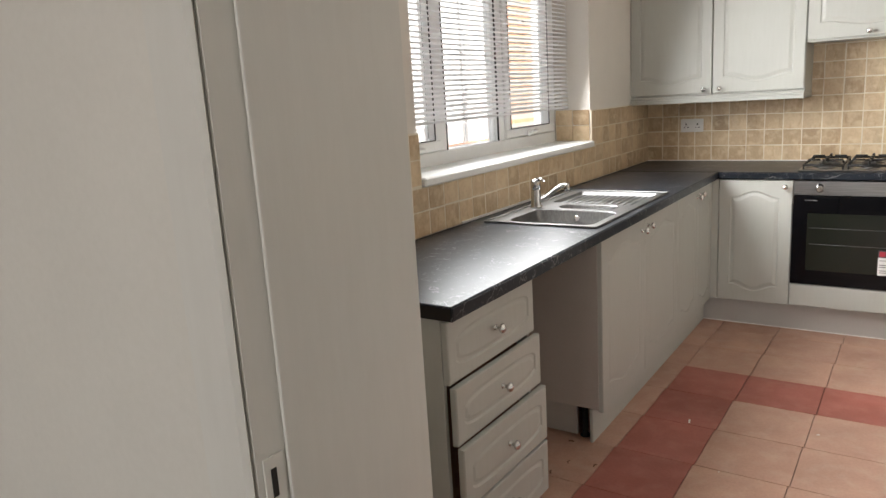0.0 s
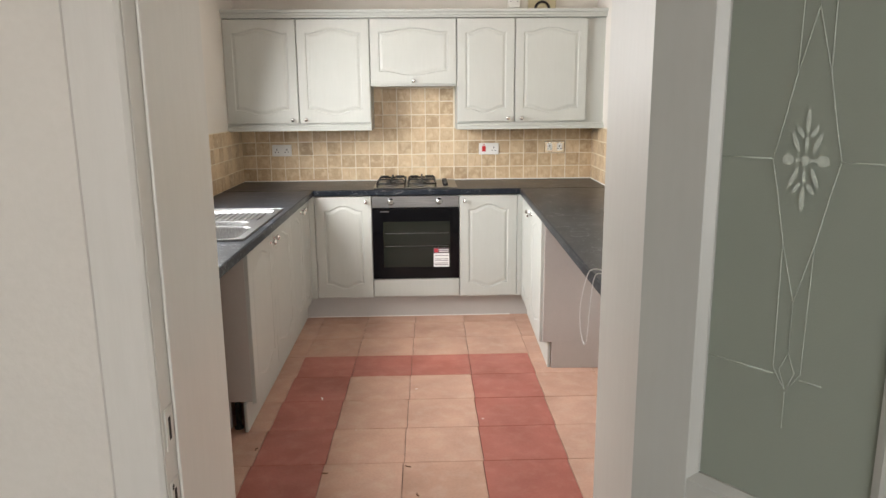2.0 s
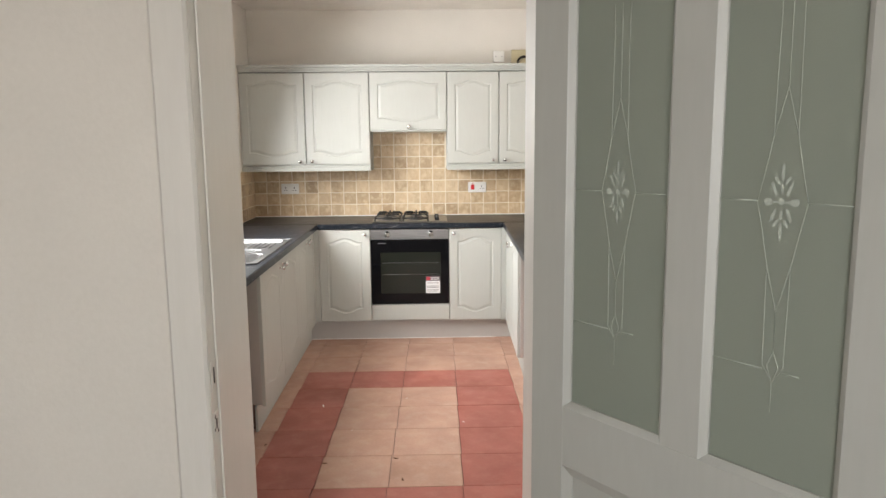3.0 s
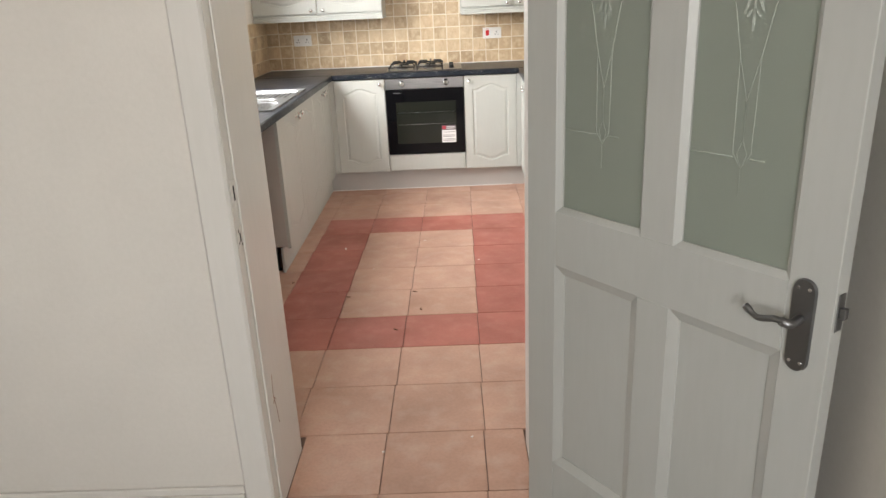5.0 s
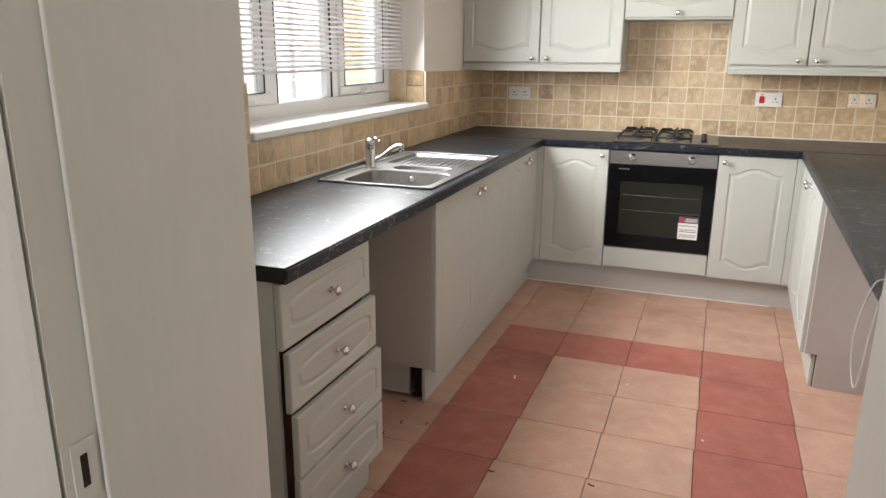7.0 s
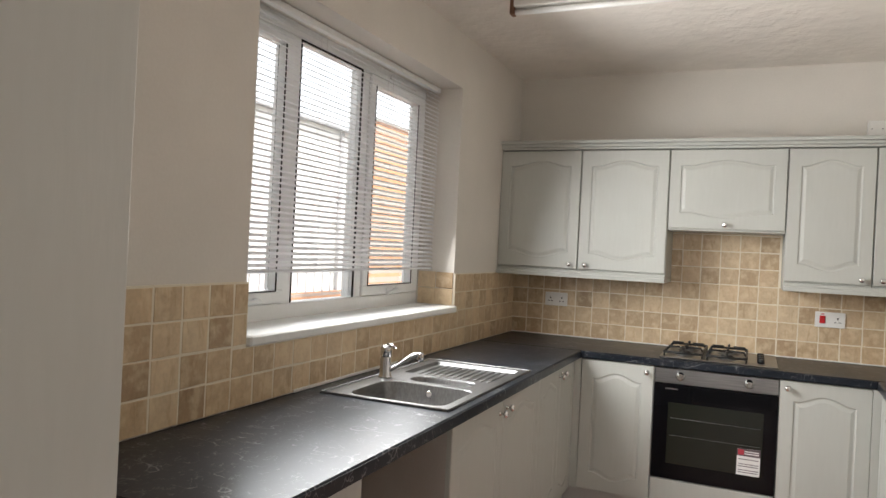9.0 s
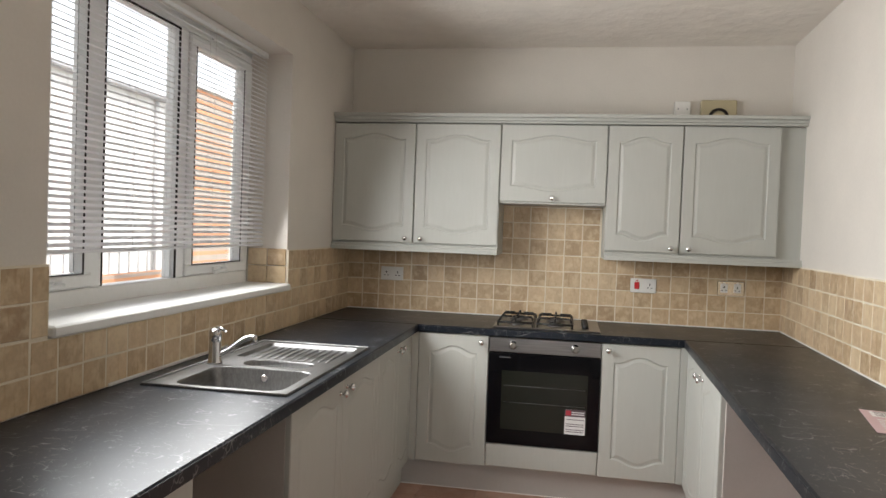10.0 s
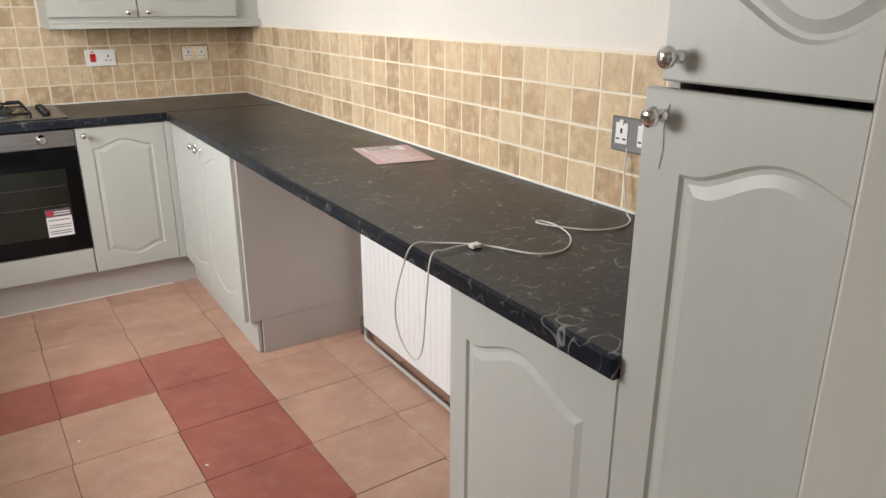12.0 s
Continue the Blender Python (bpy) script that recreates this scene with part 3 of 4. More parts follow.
part("sticker_print", bars([((0.428, -0.0272, z), (0.520, -0.0263, z + 0.0035)) for z in (0.385, 0.396, 0.415, 0.426, 0.450)], 0), print_ink, stk)
part("brand_mark", bars([((0.06, -0.0232, 0.758), (0.12, -0.0222, 0.764))], 0), dull_metal, od)
part("lower_panel", bars([((0.003, -0.018, 0.160), (0.597, 0.0, 0.284))], 0.004), cabinet_paint, oven, "grey-white filler panel below the oven")

# hob
hob = thing("gas_hob", pose(1.012, -0.555, WT1), "steel four-burner gas hob with black pan supports", "hob")
part("hob_top", bars([((0, 0, 0), (0.58, 0.50, 0.008))], 0.004), hob_steel, hob)
for cx in (0.12, 0.335):
    sup = bmesh.new()
    x0, x1, y0, y1, z = cx - 0.095, cx + 0.095, 0.03, 0.47, 0.050
    tube(sup, [(x0, y0, 0.03), (x1, y0, 0.03), (x1, y1, 0.03), (x0, y1, 0.03), (x0, y0, 0.03)], 0.0065, 6)
    for cy in (0.14, 0.36):
        for ang in range(4):
            a = radians(90 * ang)
            far = 0.092 if ang % 2 == 0 else 0.105
            tube(sup, [(cx + 0.025 * math.cos(a), cy + 0.025 * math.sin(a), z), (cx + (far - 0.01) * math.cos(a), cy + (far - 0.01) * math.sin(a), z), (cx + far * math.cos(a), cy + far * math.sin(a), 0.03)], 0.006, 6)
    for x, y in ((x0, y0), (x1, y0), (x0, y1), (x1, y1)):
        tube(sup, [(x, y, 0.03), (x, y, 0.008)], 0.005, 6)
    part("pan_support", sup, black_enamel, hob, "black enamel pan support")
    for cy, r in ((0.14, 0.036), (0.36, 0.045)):
        bn = part("burner", lathe(bmesh.new(), [(r + 0.012, 0.008), (r + 0.012, 0.012), (r, 0.014), (r, 0.022)], pose(cx, cy, 0), 24), dull_metal, hob)
        part("burner_cap", lathe(bmesh.new(), [(r * 0.85, 0.022), (r * 0.85, 0.028), (r * 0.6, 0.030)], pose(cx, cy, 0), 24), black_enamel, bn)
for k in range(4):
    part("hob_knob", lathe(bmesh.new(), [(0.018, 0.008), (0.016, 0.028), (0.013, 0.03)], pose(0.50, 0.10 + 0.085 * k, 0), 18), black_enamel, hob, "black gas tap knob")

# left base units, doors facing +x
LX = 0.556


def run_left(y_near):
    """Pose whose local x runs along the left run away from the door and whose front faces the room."""
    return pose(LX, y_near, 0, 0, 0, 90)


u = thing("sink_cabinet", run_left(-2.34), "grey-white moulded double sink cabinet with a scuffed end panel", "kitchen cabinet", "base cabinets")
part("body", boxes(((0.018, 0.002, KB), (1.03, 0.02, KT - 0.2)), ((1.022, 0.02, KB), (1.04, 0.55, KT)), ((0.018, 0.02, KB), (1.022, 0.55, KB + 0.018))), panel_paint, u)
part("end_panel", bars([((0, 0.0, KB), (0.018, 0.57, KT))], 0.001), panel_paint, u, "brown-grey cabinet end panel")
door(u, 0.0, 0.52, KB - 0.01, KT, 0, (0.48, 0.805), 0.04, depth=0.003)
door(u, 0.52, 1.04, KB - 0.01, KT, 0, (0.56, 0.815), 0.04, depth=0.003)
u = thing("corner_cabinet", run_left(-1.30), "grey-white moulded corner cabinet with paired knobs", "kitchen cabinet", "base cabinets")
carcass(u, 0.0, 0.72, 0.55, KB, KT)
door(u, 0.0, 0.39, KB - 0.005, KT, 0, (0.36, 0.812), 0.035, depth=0.003)
door(u, 0.39, 0.695, KB - 0.005, KT, 0, (0.42, 0.822), 0.03, margin=0.05, depth=0.003)
u = thing("plinth_board", run_left(-2.33), "grey painted plinth board, broken and loose at its open end", "plinth", "plinth boards")
part("board", bars([((0.0, 0.030, 0.0), (1.79, 0.045, KB - 0.01))], 0.002), cabinet_paint, u)
part("return_board", bars([((0.02, 0.11, 0.012), (0.036, 0.56, KB - 0.002))], 0.002), plinth_paint, u, "grey end plinth board")
part("leg", lathe(bmesh.new(), [(0.022, 0), (0.022, 0.006), (0.012, 0.012), (0.012, 0.14), (0.018, 0.15)], pose(0.05, 0.085, 0.0), 12), dark_gap, u, "dark adjustable cabinet leg")

# drawer unit
u = thing("drawer_cabinet", run_left(-3.425), "grey-white four-drawer cabinet with crooked drawers pulled slightly out", "kitchen cabinet", "base cabinets")
part("body", boxes(((0, 0, 0.02), (0.016, 0.56, KT)), ((0.484, 0, 0.02), (0.50, 0.56, KT)), ((0.016, 0.0, 0.02), (0.484, 0.56, 0.05)), ((0.016, 0.55, 0.05), (0.484, 0.56, KT)), ((0.016, 0, KT - 0.02), (0.484, 0.55, KT)), bev=0.001), cabinet_paint, u)
part("inner_box", boxes(((0.03, 0.03, 0.10), (0.47, 0.50, 0.84))), rust, u, "brown drawer boxes")
for z0, z1, out, lean in ((0.684, 0.862, 0.002, 0.0), (0.512, 0.680, 0.018, 0.5), (0.325, 0.508, 0.032, 1.0), (0.140, 0.320, 0.030, 1.4)):
    dr = door(u, 0.002, 0.498, z0, z1, -out, (0.25, (z0 + z1) / 2), 0.0, "drawer", 0.022, 0.034, pose(0, 0, 0, 0, lean * 0.4, -lean * 0.6), depth=0.004)

part("plinth", bars([((0.002, 0.0, 0.0), (0.498, 0.016, 0.132))], 0.002), cabinet_paint, u, "white plinth")

# right base units, doors facing -x
RX = 2.075


def run_right(y_far):
    return RIGHT @ pose(RX, y_far, 0, 0, 0, -90)


u = thing("corner_cabinet", run_right(-0.60), "grey-white moulded corner cabinet with paired knobs and grey end panel", "kitchen cabinet", "base cabinets")
carcass(u, 0.03, 0.99, 0.55, KB, KT)
door(u, 0.025, 0.52, KB - 0.005, KT, 0, (0.48, 0.815), 0.035, margin=0.055, depth=0.003)
door(u, 0.52, 1.0, KB - 0.005, KT, 0, (0.56, 0.81), 0.04, depth=0.003)
part("end_panel", bars([((1.0, 0.0, KB), (1.018, W - RX - 0.002, KT)), ((1.0, 0.05, 0.0), (1.0165, W - RX - 0.002, KB))], 0.001), panel_paint, u, "warm grey cabinet end panel")
u = thing("plinth_board", run_right(-0.56), "white painted plinth board with rough lower edge", "plinth", "plinth boards")
part("board", bars([((0.0, 0.03, 0.0), (1.045, 0.046, KB - 0.008))], 0.002), cabinet_paint, u)
u = thing("base_cabinet", run_right(-3.17), "grey-white moulded base cabinet beside the tall cupboard", "kitchen cabinet", "base cabinets")
carcass(u, 0.0, 0.487, 0.56, KB, KT)
door(u, 0.0, 0.482, KB, KT, 0, None, 0.045)
plinth(u, bars([((0.0, 0.05, 0.0), (0.487, 0.066, KB))], 0.001))

# tall cupboard
u = thing("tall_cupboard", run_right(-3.662), "tall grey-white moulded two-door kitchen cupboard with chrome knobs", "cupboard")
TW = 0.335
carcass(u, 0.012, TW, 0.565, 0.1, 2.18)
door(u, 0.012, TW + 0.08, 1.317, 2.15, -0.0, (0.040, 1.350), 0.055, margin=0.053, depth=0.005)
door(u, -0.006, TW + 0.08, KB, 1.311, -0.008, (0.030, 1.276), 0.035, margin=0.070, depth=0.005)
plinth(u, bars([((0.0, 0.05, 0.0), (TW, 0.066, KB))], 0.001))
part("crack", tube(bmesh.new(), [(0.040, -0.028, 1.292), (0.034, -0.028, 1.26), (0.036, -0.028, 1.23), (0.032, -0.028, 1.205)], 0.0004, 4), dark_gap, u)

# wall units
WU = -0.325
for x0, x1, z0, kn in ((0.0, 0.5, 1.352, 0.455), (0.5, 1.0, 1.352, 0.548), (1.0, 1.6, 1.612, 1.3), (1.6, 2.005, 1.352, 1.957), (2.005, 2.51, 1.352, 2.05)):
    hood = x0 == 1.0
    u = thing("wall_cabinet", pose(x0, WU, 0), "grey-white moulded flap cabinet over the hob, closed" if hood else "grey-white moulded wall cabinet with arched panel, closed", "kitchen cabinet", "wall cabinets")
    w = x1 - x0
    part("body", boxes(((0.001, 0.001, z0 - 0.01), (w - 0.001, 0.32, 2.055))), cabinet_paint, u)
    door(u, 0.002, w - 0.002, z0, 2.052, 0, ((kn - x0), 1.637 if hood else 1.378), 0.028 if hood else 0.032, margin=0.058)
u = thing("filler_panel", pose(2.51, WU + 0.015, 0), "grey-white filler panel between wall cabinet and wall", "filler panel")
part("panel", bars([((0.0, 0.0, 1.34), (W - 2.512, 0.018, 2.055))], 0.001), cabinet_paint, u)


def moulding(x0, x1, rows):
    bm = bmesh.new()
    for out, z0, z1 in rows:
        box(bm, (x0, WU - 0.019 - out, z0), (x1, -0.002, z1), 0.002)
    return bm


u = thing("cornice", pose(0, 0, 0), "grey-white stepped cornice along the top of the wall cabinets", "cornice")
part("moulding", moulding(0.002, W - 0.002, ((0.006, 2.058, 2.072), (0.016, 2.0725, 2.090), (0.030, 2.0905, 2.110))), cabinet_paint, u)
for x0, x1 in ((0.002, 1.0), (1.6, W - 0.002)):
    u = thing("pelmet", pose(0, 0, 0), "grey-white stepped light pelmet below the wall cabinets", "pelmet", "pelmets")
    part("moulding", moulding(x0, x1, ((0.002, 1.325, 1.341), (0.012, 1.300, 1.3245))), cabinet_paint, u)

# worktops
SX0, SX1, SY0, SY1 = 0.085, 0.575, -2.385, -1.465


u = thing("worktop", pose(0, 0, 0), "dark charcoal flecked laminate worktop along the end wall", "worktop", "worktops")
part("slab", bars([((0.002, -0.612, WT0), (W - 0.002, -0.004, WT1))], 0.006), worktop_dark, u)
for x0, x1 in ((0.012, 0.606), (2.016, W - 0.02)):
    part("joint", bars([((x0, -0.6165, WT1 - 0.002), (x1, -0.6095, WT1 + 0.0012))], 0.0004), dark_gap, u, "dark butt joint between worktops")
part("edge_band", bars([((0.612, -0.6136, WT0 + 0.006), (2.010, -0.6122, WT1 - 0.006))], 0.0), worktop_dark, u)
u = thing("worktop", pose(0, 0, 0), "dark charcoal flecked laminate worktop with an inset sink", "worktop", "worktops")
def cut_slab(x0, x1, y0, y1, hx0, hx1, hy0, hy1):
    """A worktop with a square hole, in one piece."""
    bm = bmesh.new()
    rings = []
    for z, e in ((WT0, 0), (WT1 - 0.004, 0), (WT1, 0.004)):
        rings.append([bm.verts.new(p) for p in ((x0, y0, z), (x1 - e, y0 + e, z), (x1 - e, y1, z), (x0, y1, z))])
    holes = [[bm.verts.new(p) for p in ((hx0, hy0, z), (hx1, hy0, z), (hx1, hy1, z), (hx0, hy1, z))] for z in (WT0, WT1)]
    for a, b in ((rings[0], rings[1]), (rings[1], rings[2]), (rings[2], holes[1]), (holes[1], holes[0]), (holes[0], rings[0])):
        for k in range(4):
            bm.faces.new((a[k], a[(k + 1) % 4], b[(k + 1) % 4], b[k]))
    return bm


part("slab", cut_slab(0.010, 0.607, -3.44, -0.614, SX0 + 0.02, SX1 - 0.02, SY0 + 0.02, SY1 - 0.02), worktop_dark, u)
part("edge_band", bars([((0.6072, -3.436, WT0 + 0.001), (0.6088, -0.616, WT1 - 0.005))], 0.0), worktop_dark, u)
part("end_band", bars([((0.012, -3.4418, WT0 + 0.001), (0.603, -3.4402, WT1 - 0.005))], 0.0), dark_gap, u, "black end band")
u = thing("worktop", pose(0, 0, 0), "dark charcoal laminate worktop with pale scratches, holding papers and a cable", "worktop", "worktops")
e0, e1 = RIGHT @ Vector((2.034, -3.659, 0)), RIGHT @ Vector((W - 0.010, -3.659, 0))
b1_ = RIGHT @ Vector((W - 0.010, -0.63, 0))
bm = bmesh.new()
lo = [bm.verts.new((x, y, WT0)) for x, y in ((2.014, -0.614), (b1_.x, -0.614), (e1.x, e1.y), (e0.x, e0.y))]
mid = [bm.verts.new((v.co.x, v.co.y, WT1 - 0.005)) for v in lo]
hi = [bm.verts.new((v.co.x + (0.005 if k in (0, 3) else 0), v.co.y, WT1)) for k, v in enumerate(mid)]
for a, b in ((lo, mid), (mid, hi)):
    for k in range(4):
        bm.faces.new((a[k], a[(k + 1) % 4], b[(k + 1) % 4], b[k]))
bm.faces.new(hi)
bm.faces.new(lo[::-1])
part("slab", bm, worktop_dark, u)
bm = bmesh.new()
band = [[bm.verts.new((x + dx, y, z)) for x, y, z in ((2.014, -0.62, WT0 + 0.002), (e0.x, e0.y + 0.004, WT0 + 0.002), (e0.x, e0.y + 0.004, WT1 - 0.006), (2.014, -0.62, WT1 - 0.006))] for dx in (-0.0002, -0.0018)]
for k in range(4):
    bm.faces.new((band[0][k], band[0][(k + 1) % 4], band[1][(k + 1) % 4], band[1][k]))
bm.faces.new(band[0])
bm.faces.new(band[1])
part("edge_band", bm, worktop_dark, u)
u = thing("edge_strip", pose(0, -2.28, 0), "loose off-white sealing strip lying behind the sink", "trim strip")
part("strip", bars([((0.006, -0.16, WT1 + 0.001), (0.016, 0.62, WT1 + 0.012))], 0.001), white_plastic, u)


# sink
def sink():
    s = thing("sink", pose(0, 0, 0), "stainless steel one and a half bowl sink with drainer", "sink")
    z, d = WT1, 0.15
    b1 = (0.165, 0.535, -2.345, -2.03)
    b2 = (0.225, 0.49, -1.995, -1.875)
    dr = (0.14, 0.535, -1.845, -1.50)
    bm = bmesh.new()
    t = 0.004
    rim = ((SX0, SX1, SY0, b1[2]), (SX0, b1[0], b1[2], b1[3]), (b1[1], SX1, b1[2], b1[3]), (SX0, SX1, b1[3], b2[2]), (SX0, b2[0], b2[2], b2[3]), (b2[1], SX1, b2[2], b2[3]),
           (SX0, SX1, b2[3], dr[2]), (SX0, dr[0], dr[2], dr[3]), (dr[1], SX1, dr[2], dr[3]), (SX0, SX1, dr[3], SY1))
    for x0, x1, y0, y1 in rim:
        box(bm, (x0, y0, z), (x1, y1, z + t))
    tube(bm, [(SX0 + 0.004, SY0 + 0.004, z + 0.005), (SX1 - 0.004, SY0 + 0.004, z + 0.005), (SX1 - 0.004, SY1 - 0.004, z + 0.005), (SX0 + 0.004, SY1 - 0.004, z + 0.005), (SX0 + 0.004, SY0 + 0.004, z + 0.005)], 0.004, 6)
    part("rim", bm, sink_steel, s)
    for name, (x0, x1, y0, y1), dep in (("bowl", b1, 0.16), ("half_bowl", b2, 0.10), ("drainer", dr, 0.010)):
        bm = bmesh.new()
        rings = []
        for k, (i, h) in enumerate(((0, t), (0.003, t - 0.006 if dep > 0.05 else 0.0), (0.012 if dep > 0.05 else 0.006, -dep + 0.02 if dep > 0.05 else -dep + 0.002), (0.035 if dep > 0.05 else 0.01, -dep))):
            r = 0.05 if dep > 0.05 else 0.02
            pts = []
            for cx, cy, a0 in ((x1 - r, y1 - r, 0), (x0 + r, y1 - r, 90), (x0 + r, y0 + r, 180), (x1 - r, y0 + r, 270)):
                for q in range(5):
                    a = radians(a0 + 22.5 * q)
                    rr = max(r - i, 0.004)
                    pts.append(bm.verts.new((cx + rr * math.cos(a) - (0), cy + rr * math.sin(a), z + h)))
            rings.append(pts)
        corner = [bm.verts.new(p) for p in ((x1, y1, z + t), (x0, y1, z + t), (x0, y0, z + t), (x1, y0, z + t))]
        for c in range(4):
            for q in range(4):
                bm.faces.new((corner[c], rings[0][c * 5 + q], rings[0][c * 5 + q + 1]))
        for a, b in zip(rings, rings[1:]):
            for q in range(20):
                f = bm.faces.new((a[q], a[(q + 1) % 20], b[(q + 1) % 20], b[q]))
                f.smooth = True
        bm.faces.new(rings[-1])
        made = part(name, bm, sink_steel, s)
        if name == "drainer":
            for k in range(11):
                x = x0 + 0.04 + k * 0.031
                part("ridge", tube(bmesh.new(), [(x, y0 + 0.03, z - dep + 0.001), (x, y1 - 0.03, z - dep + 0.001)], 0.0035, 6), sink_steel, made)
    part("overflow", lathe(bmesh.new(), [(0.014, 0), (0.014, 0.003), (0.009, 0.004)], pose(0.35, -2.043, WT1 - 0.03, 90), 16), chrome, s, "round chrome overflow")
    part("waste", lathe(bmesh.new(), [(0.045, 0), (0.045, 0.004), (0.03, 0.002)], pose(0.35, -2.19, WT1 - 0.158), 20), chrome, s)
    return s


sink()
tap = thing("mixer_tap", pose(0.135, -2.0, WT1 + 0.004), "chrome single-lever kitchen mixer tap", "tap")
part("tap_body", lathe(bmesh.new(), [(0.027, 0), (0.027, 0.005), (0.0225, 0.010), (0.0215, 0.078), (0.0205, 0.080), (0.0205, 0.084), (0.022, 0.086), (0.0215, 0.118), (0.017, 0.127), (0.006, 0.130)], Matrix(), 28), tap_chrome, tap)
spout = bmesh.new()
tube(spout, smooth_path([(0.012, 0.005, 0.030), (0.045, 0.020, 0.050), (0.085, 0.036, 0.082), (0.110, 0.046, 0.094), (0.128, 0.053, 0.094)]), 0.0105, 12)
lathe(spout, [(0.0125, -0.022), (0.0135, -0.016), (0.0135, 0.006), (0.011, 0.012)], Matrix.Translation((0.128, 0.053, 0.092)), 16)
part("spout", spout, tap_chrome, tap)
part("lever", tube(bmesh.new(), [(0.006, -0.002, 0.128), (0.030, -0.008, 0.130), (0.048, -0.012, 0.122)], [0.008, 0.006, 0.0045], 8), tap_chrome, tap)


# sockets and switches: plate lies in x and z, faces -y
def socket(m, w, plate_mat, label, kind):
    s = thing(kind, m, label, "wall socket" if kind == "wall_socket" else "switch", "wall sockets")
    part("plate", bars([((-w / 2, -0.009, -0.043), (w / 2, 0, 0.043))], 0.003), plate_mat, s)
    centres = (-w / 4, w / 4) if w > 0.1 else (0,)
    for c in centres:
        if kind == "cooker_switch" and c < 0:
            continue
        if plate_mat is chrome or plate_mat is dull_metal:
            part("insert", bars([((c - 0.020, -0.0105, -0.024), (c + 0.020, -0.009, 0.028))], 0.001), white_plastic, s)
        for dx, dz, hw, hh in ((0, 0.008, 0.003, 0.006), (-0.011, -0.012, 0.005, 0.002), (0.011, -0.012, 0.005, 0.002)):
            part("pin_hole", boxes(((c + dx - hw, -0.0115, dz - hh), (c + dx + hw, -0.0106 if plate_mat is not white_plastic else -0.0092, dz + hh))), dark_gap, s)
        part("rocker", bars([((c - 0.007, -0.013, 0.022), (c + 0.007, -0.0106, 0.036))], 0.001), white_plastic, s)
    if kind == "cooker_switch":
        part("red_rocker", bars([((-0.052, -0.015, -0.02), (-0.024, -0.009, 0.022))], 0.002), red_plastic, s, "red cooker rocker switch")
        part("neon", bars([((-0.045, -0.0105, 0.028), (-0.03, -0.009, 0.034))], 0.0005), red_plastic, s)
    return s


TF = -0.012
socket(pose(0.302, TF, 1.145), 0.146, white_plastic, "white double wall socket on the beige tiles", "wall_socket")
socket(pose(1.856, TF, 1.143), 0.15, white_plastic, "white cooker control unit with a red switch", "cooker_switch")
socket(pose(2.354, TF, 1.150), 0.15, chrome, "chrome double wall socket on the beige tiles", "wall_socket")
socket(RIGHT @ pose(W + TF, -3.11, 1.108, 0, 0, -90), 0.146, dull_metal, "grey metal double wall socket beside the tall cupboard", "wall_socket")

# boxes above the wall cabinets
u = thing("junction_box", pose(2.035, -0.002, 2.20), "small square off-white junction box above the cabinets", "junction box")
part("box", bars([((-0.045, -0.03, -0.045), (0.045, 0, 0.045))], 0.004), white_plastic, u)
for x in (-0.025, 0.025):
    part("screw", lathe(bmesh.new(), [(0.004, 0), (0.003, 0.002)], pose(x, -0.03, 0, 90), 8), dull_metal, u)
u = thing("door_chime", pose(2.235, -0.002, 2.195), "aged cream plastic door chime with a dark arched opening", "door chime")
part("cover", bars([((-0.10, -0.05, -0.055), (0.10, 0, 0.055))], 0.006), cream_plastic, u)
arc = bmesh.new()
tube(arc, [(0.05 * math.cos(a), -0.052, -0.05 + 0.05 * math.sin(a)) for a in [math.pi * k / 12 for k in range(13)]], 0.009, 8)
part("arch", arc, dark_gap, u, "dark arched opening")
part("lens", lathe(bmesh.new(), [(0.038, 0), (0.034, 0.006)], pose(0, -0.05, -0.05, 90), 18), cream_plastic, u)

# sealant and debris
u = thing("sealant_bead", pose(0, 0, 0), "cream sealant bead between worktop and tiles", "sealant", "sealant beads")
part("bead", bars([((0.01, -0.016, WT1), (W - 0.02, -0.009, WT1 + 0.007))], 0.002), white_plastic, u)
u = thing("sealant_bead", RIGHT, "cream sealant bead between worktop and tiles", "sealant", "sealant beads")
part("bead", bars([((W - 0.017, -3.655, WT1), (W - 0.009, -0.02, WT1 + 0.007))], 0.002), white_plastic, u)
for x, y, w, h in ((0.816, -1.965, 0.008, 0.035), (1.30, -1.86, 0.012, 0.006), (1.62, -2.24, 0.008, 0.010), (1.02, -2.33, 0.006, 0.004), (1.22, -4.05, 0.008, 0.008), (1.52, -3.98, 0.010, 0.006)):
    u = thing("paint_fleck", pose(x, y, 0.0, 0, 0, random.uniform(0, 40)), "small pale paint fleck on the floor tiles", "debris", "floor flecks")
    part("fleck", bars([((-w / 2, -h / 2, 0), (w / 2, h / 2, 0.002))], 0.0008), white_plastic, u)
for x, y in ((0.50, -2.52), (0.60, -2.50), (0.47, -2.62), (0.93, -2.72), (1.27, -2.68), (1.20, -3.12), (0.44, -2.36), (1.31, -2.90)):
    u = thing("crumb", pose(x, y, 0.0, 0, 0, random.uniform(0, 180)), "small brown crumb of dirt on the floor tiles", "debris", "floor crumbs")
    part("grain", tube(bmesh.new(), [(-0.010, 0, 0.002), (0.0, 0.004, 0.003), (0.012, -0.002, 0.002)], 0.0028, 5), rust, u)

